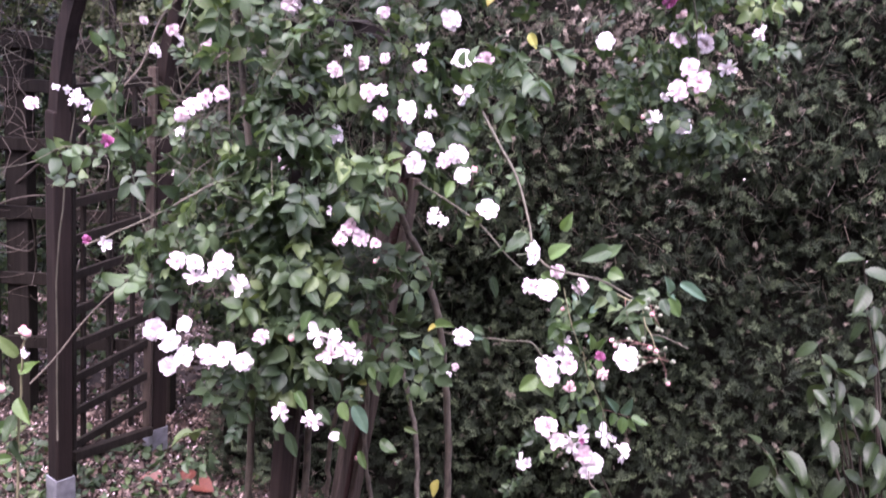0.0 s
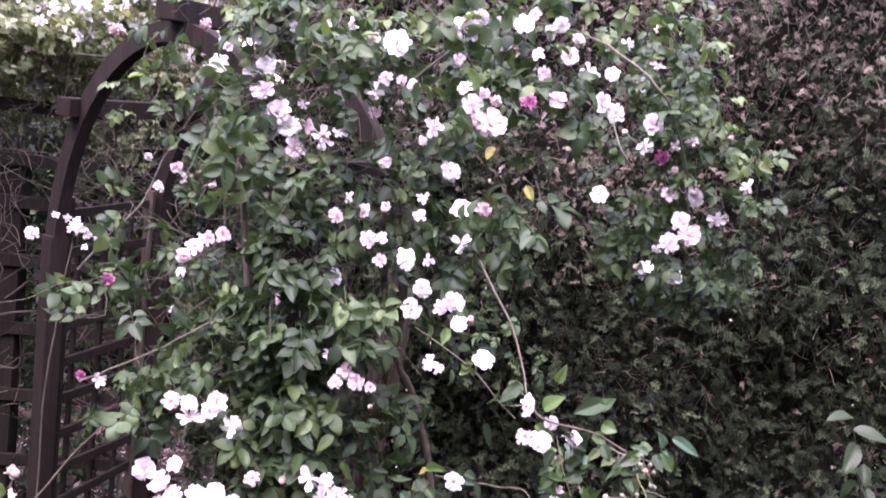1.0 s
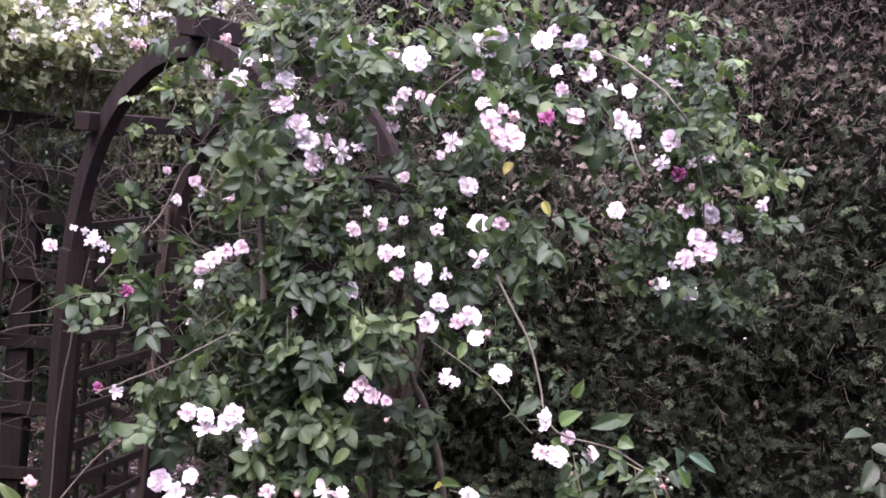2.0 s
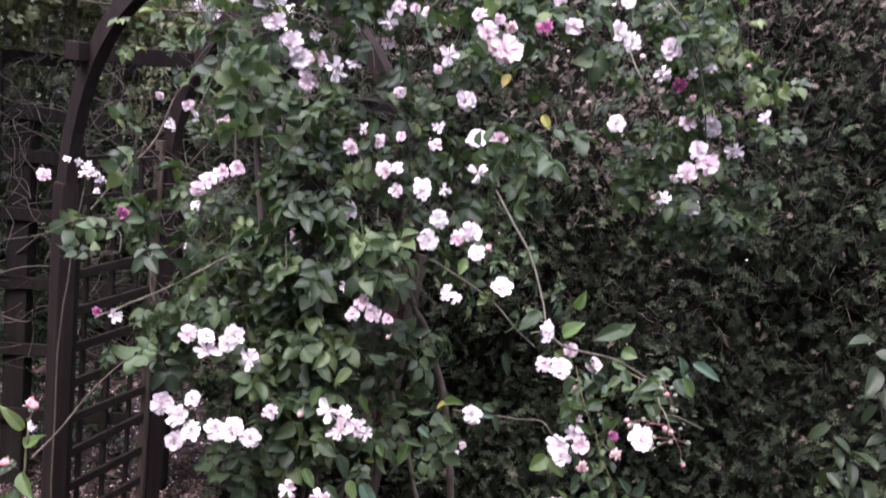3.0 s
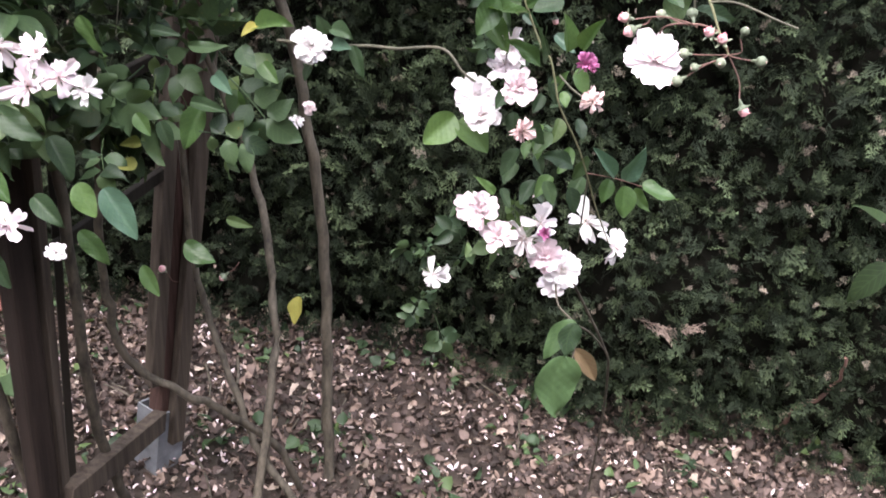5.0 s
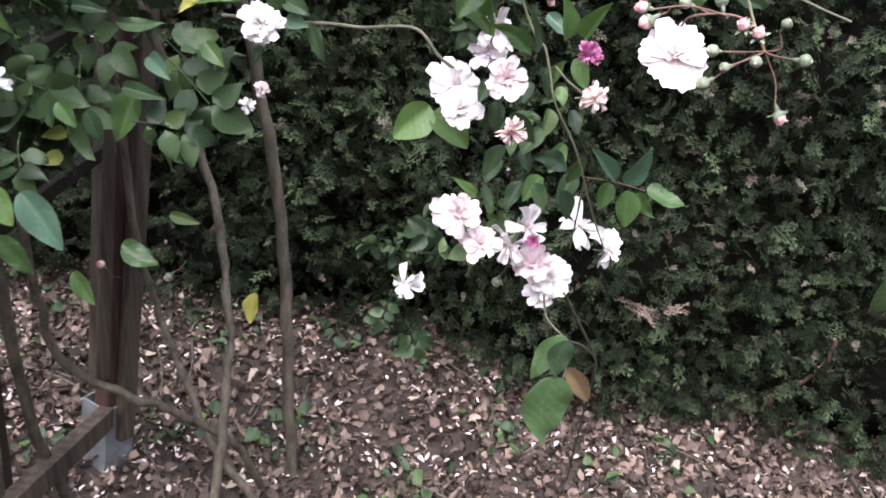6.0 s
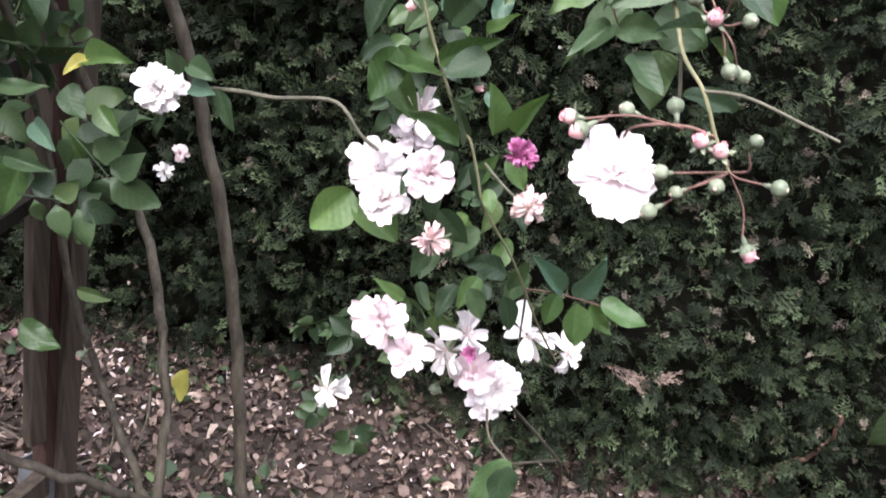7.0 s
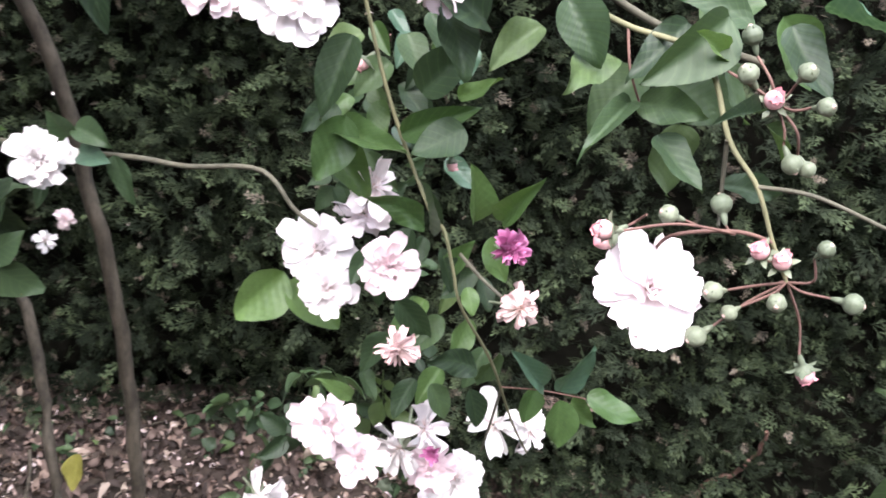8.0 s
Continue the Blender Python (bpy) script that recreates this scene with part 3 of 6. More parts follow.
def build_arch():
    arch = thing("garden_arch", (-0.65, 2.5, 0), "dark brown stained wooden rose arch with curved top and lattice sides", "garden arch")
    span = (FOOT["right_front"] - FOOT["left_front"]).normalized()
    turn = Matrix.Rotation(math.atan2(span.y, span.x), 4, "Z")
    for key, foot in FOOT.items():
        g = float(ground_height(foot.x, foot.y))
        lean = Matrix.Identity(4)
        if key.startswith("right"):
            d = TOP[key] - foot
            lean = Matrix.Rotation(math.atan2(d.x, SPRING), 4, "Y") @ Matrix.Rotation(math.atan2(-d.y, SPRING), 4, "X")
        m = Matrix.Translation((foot.x, foot.y, g)) @ lean @ turn
        w = 0.027 if key.startswith("left") else 0.018
        part("post", box_bm(bmesh.new(), -w, w, -w, w, 0.03, SPRING + 0.02, m, 0.006), M_STAIN if key == "right_back" else M_POST, arch)
        shoe = bmesh.new()
        for x0, x1, y0, y1 in ((-0.032, 0.032, -0.0315, -0.0275), (-0.032, 0.032, 0.0275, 0.0315), (-0.032, -0.0275, -0.0275, 0.0275), (0.0275, 0.032, -0.0275, 0.0275)):
            box_bm(shoe, x0, x1, y0, y1, -0.06, 0.10 if key.startswith("left") else 0.13, None, 0.001)
        bmesh.ops.transform(shoe, matrix=m, verts=shoe.verts[:])
        if key == "right_back":
            e = Vector((0.038, -0.012, 0))
            part("edge_board", bar(foot + e + Vector((0, 0, 0.05)), TOP[key] + e + Vector((0, 0, SPRING)), 0.02, 0.03, 0.003), M_GREYWOOD, arch)
        part("post_shoe", shoe, M_STEEL, arch, "galvanised steel post shoe")
    lf, lb, rf, rb = (TOP[k] for k in ("left_front", "left_back", "right_front", "right_back"))
    part("front_beam", arch_beam(lf, rf, 0.036, 0.050), M_POST, arch)
    part("back_beam", arch_beam(lb, rb, 0.036, 0.050), M_POST, arch)
    # rails that tie the two beams together
    for u, z, w, h in ((0.085, 1.655, 0.045, 0.05), (0.93, 1.60, 0.04, 0.04), (0.5, APEX + 0.05, 0.055, 0.055)):
        a, b = lf.lerp(rf, u), lb.lerp(rb, u)
        d = (b - a).normalized()
        a, b = a - d * 0.07, b + d * 0.07
        a.z = b.z = z
        part("cross_rail", bar(a, b, w, h), M_POST, arch)
    # lattice sides
    for side_key in ("left", "right"):
        a0, b0, a1, b1 = FOOT[side_key + "_front"], FOOT[side_key + "_back"], TOP[side_key + "_front"], TOP[side_key + "_back"]
        d = (b0 - a0).normalized()
        side = Vector((-d.y, d.x, 0))

        def at(u, z, off=0.0):
            p = a0.lerp(b0, u).lerp(a1.lerp(b1, u), z / SPRING) + side * off
            return Vector((p.x, p.y, z))
        for k in range(11) if side_key == "left" else (2, 3, 4):
            z = 0.22 + k * (0.112 if side_key == "left" else 0.2)
            part("lattice_slat", bar(at(0.07, z), at(0.93, z + rng.normal(0, 0.006)), 0.012, 0.028 if side_key == "left" else 0.022, 0.002), M_SLAT, arch)
        for k in range(3 if side_key == "left" else 1):
            u = (k + 1) / 4
            part("lattice_upright", bar(at(u, 0.16, 0.014), at(u, 1.37, 0.014), 0.022, 0.012, 0.002), M_SLAT, arch)
        for u in (0.10, 0.90):
            part("panel_frame", bar(at(u, 0.19 if side_key == "right" else 0.10), at(u, 1.39), 0.026, 0.026, 0.002), M_GREYWOOD if side_key == "right" or u > 0.5 else M_SLAT, arch)
        part("brace", bar(at(0.06, 0.20, -0.02), at(0.88, 0.12, -0.02), 0.026, 0.040 if side_key == "right" else 0.03, 0.002), M_GREYWOOD if side_key == "right" else M_SLAT, arch)


build_arch()


def build_fence():
    fence = thing("trellis_fence", (-2.2, 3.32, 0), "weathered brown wooden trellis fence overgrown with rose canes", "fence")
    a, b = Vector((-3.4, 3.12, 0)), Vector((-1.02, 3.52, 0))
    for u in (0.0, 0.40, 0.775, 0.99):
        p = a.lerp(b, u)
        part("post", box_bm(bmesh.new(), -0.04, 0.04, -0.04, 0.04, 0.0, 1.44, Matrix.Translation(p), 0.006), M_SLAT, fence)
    for z in (1.60, 1.41, 1.26, 1.05, 0.8, 0.55, 0.3):
        part("rail", bar(Vector((a.x, a.y, z)) + Vector((0, -0.05, 0)), Vector((b.x, b.y, z)) + Vector((0, -0.05, 0)), 0.02, 0.045), M_SLAT, fence)
    for k in range(6):
        p = a.lerp(b, (k + 0.5) / 6) + Vector((0, -0.072, 0))
        part("upright_slat", bar(Vector((p.x, p.y, 0.15)), Vector((p.x, p.y, 1.62)), 0.014, 0.024), M_SLAT, fence)


build_fence()


# ---- rose parts ----
def petal(width=0.9, cup=0.35, roll=0.15, notch=0.06, wave=0.04, rows=6, cols=5, seed=0):
    """One petal of length 1 along x, hollow side up."""
    r = np.random.default_rng(seed)
    ph = r.uniform(0, 6.3)

    def shape(s, c):
        w = width / 2 * (0.18 + 0.82 * np.sin(np.pi / 2 * np.clip(s * 1.15, 0, 1)) ** 0.9) * np.sqrt(np.clip(1 - np.clip((s - 0.72) / 0.42, 0, 1) ** 2, 0, 1))
        x = s - notch * (1 - np.abs(c)) * s ** 4 - 0.10 * c ** 2 * s ** 3
        z = cup * (s * s * 0.75 + 0.35 * (c * w / width * 2) ** 2) - roll * np.clip(s - 0.65, 0, 1) ** 2 * 6 + wave * np.sin(c * 4 + ph) * s
        return x, c * w, z
    return sheet(rows, cols, shape)


def bloom(kind, seed):
    """Petals of one flower of diameter 1 that looks along z."""
    r = np.random.default_rng(seed)
    # petals, length, rise, width, unevenness
    rings = {"w": [(10, 0.47, 10, 0.56, 8), (9, 0.40, 24, 0.52, 12), (8, 0.30, 40, 0.50, 16), (9, 0.22, 55, 0.45, 22), (8, 0.15, 70, 0.5, 24)],
             "p": [(8, 0.47, 6, 0.60, 14), (8, 0.38, 28, 0.54, 16), (9, 0.28, 46, 0.48, 20), (10, 0.20, 60, 0.42, 24), (8, 0.13, 76, 0.5, 24)],
             "l": [(6, 0.54, -2, 0.52, 22), (5, 0.42, 26, 0.50, 24), (7, 0.24, 50, 0.42, 28), (6, 0.14, 70, 0.5, 26)],
             "f": [(9, 0.44, -24, 0.40, 26), (10, 0.38, 10, 0.38, 28), (10, 0.28, 42, 0.36, 26), (9, 0.2, 66, 0.4, 24)],
             "m": [(9, 0.46, 38, 0.42, 18), (9, 0.38, 56, 0.40, 18), (8, 0.3, 70, 0.4, 16)]}[kind]
    wav = {"w": 0.07, "p": 0.09, "l": 0.13, "f": 0.22, "m": 0.18}[kind]
    out = []
    for level, (count, length, rise, width, rough) in enumerate(rings):
        for k in range(count):
            p = petal(width * r.uniform(0.85, 1.2), r.uniform(0.15, 0.42), r.uniform(-0.05, 0.3), r.uniform(0, 0.16), r.uniform(0.5, 1.5) * wav, seed=r.integers(9999))
            yaw = 360 * (k + 0.5 * (level % 2) + r.normal(0, 0.16)) / count
            if kind == "l" and level < 2 and r.random() < 0.15:
                continue
            ln = length * r.uniform(0.82, 1.12)
            m = pose(0, 0, -0.03 + 0.012 * level, 0, 0, yaw) @ pose(0.015, 0, 0, r.normal(0, rough), -(rise - 14 + r.normal(0, rough)), 0) @ Matrix.Diagonal((ln, ln, ln, 1))
            out.append(turned(p, m))
    return join(out)


def calyx(seed, short=False):
    """Green cup, five sepals and a stalk behind a flower of diameter 1."""
    out = [tube([(0, 0, -0.02), (0, 0, -0.10), (0, 0, -0.2), (0.02, 0, -0.25)], [0.05, 0.085, 0.07, 0.03], 7),
           tube([(0.02, 0, -0.24), (0.05, 0.02, -0.45), (0.04, 0.05, -0.75)], [0.026, 0.022], 5)]
    for k in range(5):
        out.append(turned(leaflet(4, 3, 0.34, 0.3, 0.2), pose(0, 0, -0.06, 0, 0, 72 * k + seed * 11) @ pose(0.03, 0, 0, 0, 12, 0) @ Matrix.Diagonal((0.26, 0.26, 0.26, 1))))
    return join(out)


def knob(profile, sides=20, ridges=0.0, twist=0.0):
    """A turned body along z from (height, radius) pairs, with five soft ridges."""
    prof = np.array(profile, float)
    z = np.linspace(prof[0, 0], prof[-1, 0], 13)
    rad = np.interp(z, prof[:, 0], prof[:, 1])
    a = np.linspace(0, 2 * np.pi, sides, endpoint=False)
    rr = rad[:, None] * (1 + ridges * np.abs(np.cos(2.5 * (a[None] + twist * z[:, None]))))
    v = np.stack([rr * np.cos(a), rr * np.sin(a), np.repeat(z[:, None], sides, 1)], -1).reshape(-1, 3)
    i = np.arange(13 * sides).reshape(13, sides)
    p, q = i[:-1], i[1:]
    p2, q2 = np.roll(p, -1, 1), np.roll(q, -1, 1)
    f = np.concatenate([np.stack([p, p2, q2], -1).reshape(-1, 3), np.stack([p, q2, q], -1).reshape(-1, 3)])
    uv = np.stack([np.repeat(np.linspace(0, 1, 13), sides), np.tile(np.linspace(0, 1, sides), 13)], 1)
    return v, f, uv


def bud(stage, seed=0):
    """A bud of length about 1 along z: its petals, and the green hull round them."""
    r = np.random.default_rng(seed)
    body = [(0.0, 0.16), (0.14, 0.29), (0.34, 0.34), (0.52, 0.29), (0.66, 0.16), (0.74, 0.03)]
    core = [knob([(z, q * 0.97) for z, q in body], 16, 0.05, 3.0)]
    if stage == 2:
        for k in range(7):
            p = petal(0.8, 0.25, 0.3, 0, 0.12, 5, 4, seed=k)
            core.append(turned(p, pose(0, 0, 0.2, 0, 0, 51 * k + 20) @ pose(0.16, 0, 0, r.normal(0, 15), -(86 + r.normal(0, 7)), 0) @ Matrix.Diagonal((0.50, 0.5, 0.4, 1))))
    cover = {0: [(-0.02, 0.14), (0.12, 0.30), (0.34, 0.36), (0.52, 0.31), (0.66, 0.17), (0.72, 0.05)],
             1: [(-0.02, 0.14), (0.10, 0.28), (0.24, 0.345), (0.34, 0.35)],
             2: [(-0.02, 0.14), (0.10, 0.28), (0.22, 0.33)]}[stage]
    hull = [knob(cover, 20, 0.11), knob([(-0.44, 0.05), (-0.34, 0.09), (-0.2, 0.12), (-0.05, 0.13), (0.0, 0.16)], 12)]
    for k in range(5):
        s = leaflet(5, 3, 0.30, 0.4, -0.25 if stage == 0 else 0.25, 0, 1.3)
        rise = 88 if stage == 0 else 62 - 40 * (stage == 2) + r.normal(0, 12)
        hull.append(turned(s, pose(0, 0, 0.05, 0, 0, 72 * k + 36) @ pose(0.22 if stage else 0.31, 0, 0, 0, -rise, 0) @ Matrix.Diagonal((0.62 if stage == 0 else 0.45, 0.8, 0.4, 1))))
    return join(core), join(hull)


def compound_leaf(leaflets, seed, rows=7, cols=5, stalk=True):
    """A rose leaf of length 1 along x: a stalk with leaflets in pairs and one at the tip."""
    r = np.random.default_rng(seed)
    sag = r.uniform(0.02, 0.22)
    pts = [(0, 0, 0), (0.3, r.normal(0, 0.02), 0.01), (0.58, r.normal(0, 0.03), -sag * 0.4)]
    out = [tube(pts, [0.011, 0.007], 4)] if stalk else []
    pairs = (leaflets - 1) // 2
    for k in range(pairs):
        s = 0.58 - 0.21 * k
        base = (s, 0, -sag * 0.4 * (s / 0.58) ** 2)
        for sg in (-1, 1):
            ln = (0.40 - 0.045 * k) * r.uniform(0.85, 1.15)
            lf = leaflet(rows, cols, r.uniform(0.56, 0.74), r.uniform(0.05, 0.35), r.uniform(0.0, 0.4), r.uniform(-0.6, 0.6))
            out.append(turned(lf, pose(*base, 0, 0, sg * r.uniform(52, 80)) @ pose(0.02, 0, 0, r.normal(0, 16), r.normal(6, 14), 0) @ Matrix.Diagonal((ln, ln, ln, 1))))
    lf = leaflet(rows, cols, r.uniform(0.56, 0.72), r.uniform(0.05, 0.32), r.uniform(0.05, 0.4), r.uniform(-0.5, 0.5))
    out.append(turned(lf, pose(*pts[-1], 0, 0, r.normal(0, 10)) @ pose(0.015, 0, 0, r.normal(0, 12), r.normal(10, 12), 0) @ Matrix.Diagonal((0.46, 0.46, 0.46, 1))))
    return join(out)


PETAL_MAT = {"w": M_WHITE, "p": M_PINK, "l": M_WHITE, "f": M_FADED, "m": M_MAGENTA}
BLOOMS = {k: [make_mesh("flower", *bloom(k, 100 + i), [PETAL_MAT[k]]) for i in range(6 if k in "wpl" else 3)] for k in "wplfm"}
CALYX = [make_mesh("calyx", *calyx(i), [M_CALYX]) for i in range(3)]
BUDS = [bud(k, k) for k in range(3)]
BUD_PETALS = [make_mesh("bud", *b[0], [m]) for b, m in zip(BUDS, (M_BUDGREEN, M_BUDPINK, M_BUDPINK))]
BUD_HULLS = [make_mesh("bud_hull", *b[1], [M_CALYX]) for b in BUDS]
LEAVES = [make_mesh("leaf", *compound_leaf(5 if i % 3 else 7, 40 + i), [M_LEAF]) for i in range(9)]
COARSE = [compound_leaf(5 if i % 3 else 7, 70 + i, 5, 3) for i in range(7)]


def facing(place, way, size, spin=0.0):
    """A pose at place whose z axis looks along way."""
    q = Vector(way).to_track_quat("Z", "Y")
    return Matrix.LocRotScale(place, q, (size, size, size)) @ pose(0, 0, 0, 0, 0, spin)


def add_flower(rose, kind, place, size, way, seed):
    ob = new("flower", BLOOMS[kind][seed % len(BLOOMS[kind])])
    ob.matrix_basis = facing(place, way, size, seed * 47)
    under(ob, rose)
    cup = new("calyx", CALYX[seed % 3])
    cup.parent = ob
    return ob


def add_bud(rose, place, size, way, stage=0):
    ob = new("bud", BUD_PETALS[stage])
    ob.matrix_basis = facing(place, way, size)
    under(ob, rose)
    hull = new("bud_hull", BUD_HULLS[stage])
    hull.parent = ob
    return ob


def rose_blade(seed):
    """A large toothed leaf: folded, bent to a side, wavy at the edge, raised between its veins."""
    r = np.random.default_rng(seed)
    fold, curl, twist = r.uniform(0.06, 0.30), r.uniform(-0.08, 0.24), r.uniform(-0.5, 0.5)
    bend, wave, start, lop = r.normal(0, 0.07), r.uniform(0.05, 0.14), r.uniform(0, 6), r.uniform(0.9, 1.1)

    def shape(s, c):
        w = 0.47 * np.maximum(np.sin(np.pi * np.clip(s, 0, 1) ** 0.76), 0) ** 0.66 * (1 - 0.30 * s ** 3)
        w = w * (1 + 0.05 * np.sin(s * 126) * (np.abs(c) > 0.9)) * np.where(c > 0, lop, 2 - lop)
        up = fold * np.abs(c) * w * 2 - curl * s ** 2 + twist * c * s * 0.3
        up = up + wave * c * c * w * np.sin(s * 9 + start + 1.8 * (c > 0)) + 0.006 * np.cos(44 * (s - 0.275 * np.abs(c)))
        return s, c * w + bend * np.sin(np.pi * s), up
    return sheet(41, 9, shape)


BLADES = {k: [make_mesh("leaf", *rose_blade(seed), [m]) for seed in range(300, 307)]
          for k, m in (("g", M_LEAF), ("d", M_LEAF_DARK), ("y", M_LEAF_PALE), ("b", M_LEAF_GREY), ("k", M_YELLOW), ("f", M_DEADLEAF), ("e", M_LEAF_EATEN))}


def add_leaf(owner, tint, a, b, wide):
    """One large leaf blade from its stalk end a to its tip b."""
    a, b = np.array(a), np.array(b)
    way = b - a
    long_ = np.linalg.norm(way)
    up = np.array([rng.normal(-0.1, 0.25), -0.75, 0.65 + rng.normal(0, 0.2)])
    m = frames(a[None], way[None], up[None], np.array([1.0]))[0] @ np.diag([long_, wide * 0.9, long_ * 0.9, 1])
    ob = new("leaf", BLADES[tint][rng.integers(0, 7)])
    ob.matrix_basis = Matrix([list(r) for r in m])
    return under(ob, owner)


def add_stalked_bud(owner, place, root, wide, stage):
    place, root = np.array(place), np.array(root)
    way = place - root + np.array([0, -0.004, 0.004])
    n = way / np.linalg.norm(way)
    size = wide / 0.86
    add_bud(owner, Vector(place - n * size * 0.35), size, Vector(n), stage)
    foot = place - n * size * 0.8
    bend = (foot + root) / 2 + rng.normal(0, 0.003, 3)
    part("stalk", (*tube([root, bend, foot], [0.00065, 0.0006], 5), [M_REDCANE]), None, owner)


rose = thing("climbing_rose", (0.05, 2.2, 0), "climbing rose with blush white double flowers sprawling over the arch", "rose bush")

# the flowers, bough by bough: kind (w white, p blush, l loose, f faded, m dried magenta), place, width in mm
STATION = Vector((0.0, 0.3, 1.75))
seat = []
pick = random.Random(5)


def flowering_bough(flowers):
    for kind, x, y, z, wide in flowers:
        place = Vector((x, y, z))
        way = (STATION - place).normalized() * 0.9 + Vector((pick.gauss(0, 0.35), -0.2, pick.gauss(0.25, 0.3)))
        if kind in "lf":
            way += Vector((pick.gauss(0, 0.4), 0, pick.gauss(-0.2, 0.4)))
        add_flower(rose, kind, place, wide / 1000 * (1.03 if z > 1.15 else 1.1), way, len(seat))
        seat.append(np.array(place))


# upper left bough
flowering_bough([
    ("f", -0.847, 2.306, 1.862, 40), ("f", -0.615, 2.217, 1.897, 38), ("w", -0.483, 2.170, 1.897, 58), ("w", -0.562, 2.207, 1.868, 49),
    ("w", -0.577, 2.211, 1.814, 51), ("w", -0.487, 2.117, 1.810, 39), ("w", -0.448, 2.088, 1.822, 44), ("w", -0.443, 2.058, 1.770, 53),
    ("w", -0.409, 2.070, 1.727, 63), ("w", -0.426, 2.086, 1.694, 59), ("w", -0.386, 2.082, 1.699, 54), ("w", -0.366, 2.084, 1.653, 56),
    ("p", -0.349, 2.080, 1.704, 39), ("l", -0.309, 2.070, 1.688, 51), ("l", -0.270, 2.056, 1.702, 31), ("l", -0.357, 2.077, 1.751, 29)])
# left bough
flowering_bough([
    ("p", -0.664, 2.249, 1.565, 35), ("p", -0.558, 2.149, 1.553, 36), ("l", -0.691, 2.209, 1.522, 26), ("l", -0.432, 2.081, 1.546, 47),
    ("p", -0.537, 1.970, 1.434, 42), ("p", -0.517, 1.994, 1.449, 36), ("p", -0.491, 2.019, 1.458, 39), ("p", -0.555, 1.954, 1.414, 37),
    ("l", -0.556, 1.949, 1.381, 23), ("m", -0.699, 1.927, 1.352, 35), ("p", -0.592, 2.059, 1.271, 25), ("m", -0.755, 1.971, 1.126, 26),
    ("l", -0.714, 1.956, 1.129, 33), ("p", -0.370, 2.131, 1.309, 46), ("p", -0.346, 2.129, 1.295, 41), ("p", -0.320, 2.113, 1.288, 28)])
# left bough
flowering_bough([
    ("w", -0.246, 2.012, 1.398, 41)])
# top bough
flowering_bough([
    ("l", -0.275, 2.094, 1.930, 29), ("p", -0.222, 2.067, 1.906, 31), ("p", -0.231, 2.067, 1.879, 31), ("w", -0.172, 2.042, 1.902, 61),
    ("l", -0.207, 2.042, 1.793, 40), ("p", -0.186, 2.036, 1.826, 33), ("p", -0.152, 2.017, 1.825, 26), ("p", -0.127, 2.003, 1.818, 30),
    ("l", -0.074, 1.972, 1.738, 41), ("p", -0.093, 1.981, 1.709, 23), ("w", -0.070, 2.013, 1.943, 39), ("w", -0.030, 2.005, 1.945, 60),
    ("w", -0.004, 2.011, 1.971, 39), ("p", -0.039, 1.984, 1.880, 30), ("p", -0.164, 1.994, 1.654, 30), ("p", -0.254, 1.996, 1.530, 36)])
# top bough
flowering_bough([
    ("p", -0.197, 1.965, 1.552, 35), ("l", -0.231, 1.993, 1.572, 24), ("p", -0.151, 1.950, 1.567, 25), ("l", -0.079, 1.957, 1.593, 28)])
# crown bough
flowering_bough([
    ("p", -0.021, 1.964, 1.824, 36), ("p", -0.003, 1.954, 1.792, 45), ("p", 0.038, 1.950, 1.761, 71), ("f", 0.001, 1.951, 1.759, 48),
    ("f", 0.044, 1.953, 1.806, 30), ("p", 0.020, 1.956, 1.818, 27), ("m", 0.112, 1.949, 1.808, 45), ("w", 0.084, 2.013, 1.968, 44),
    ("w", 0.162, 2.045, 1.977, 42), ("p", 0.119, 1.993, 1.911, 30), ("p", 0.134, 1.979, 1.874, 32), ("w", 0.189, 2.046, 1.917, 45),
    ("p", 0.173, 2.004, 1.826, 44), ("p", 0.105, 2.028, 1.992, 30), ("w", -0.028, 1.977, 1.653, 49), ("w", 0.005, 1.976, 1.579, 51)])
# crown bough
flowering_bough([
    ("p", 0.050, 1.996, 1.582, 38), ("p", -0.080, 1.937, 1.560, 32)])
# middle bough
flowering_bough([
    ("l", 0.013, 1.947, 1.510, 46), ("p", -0.177, 1.935, 1.499, 37), ("w", -0.151, 1.923, 1.506, 30), ("w", -0.097, 1.908, 1.471, 48),
    ("p", -0.148, 1.918, 1.461, 32), ("l", -0.052, 1.915, 1.473, 27), ("w", -0.058, 1.933, 1.411, 42), ("w", -0.074, 1.943, 1.363, 47),
    ("w", 0.010, 1.913, 1.396, 48), ("p", -0.016, 1.929, 1.376, 35), ("w", 0.025, 1.866, 1.361, 38), ("w", 0.078, 1.780, 1.318, 45),
    ("l", -0.024, 1.881, 1.273, 34), ("l", -0.006, 1.860, 1.269, 27)])
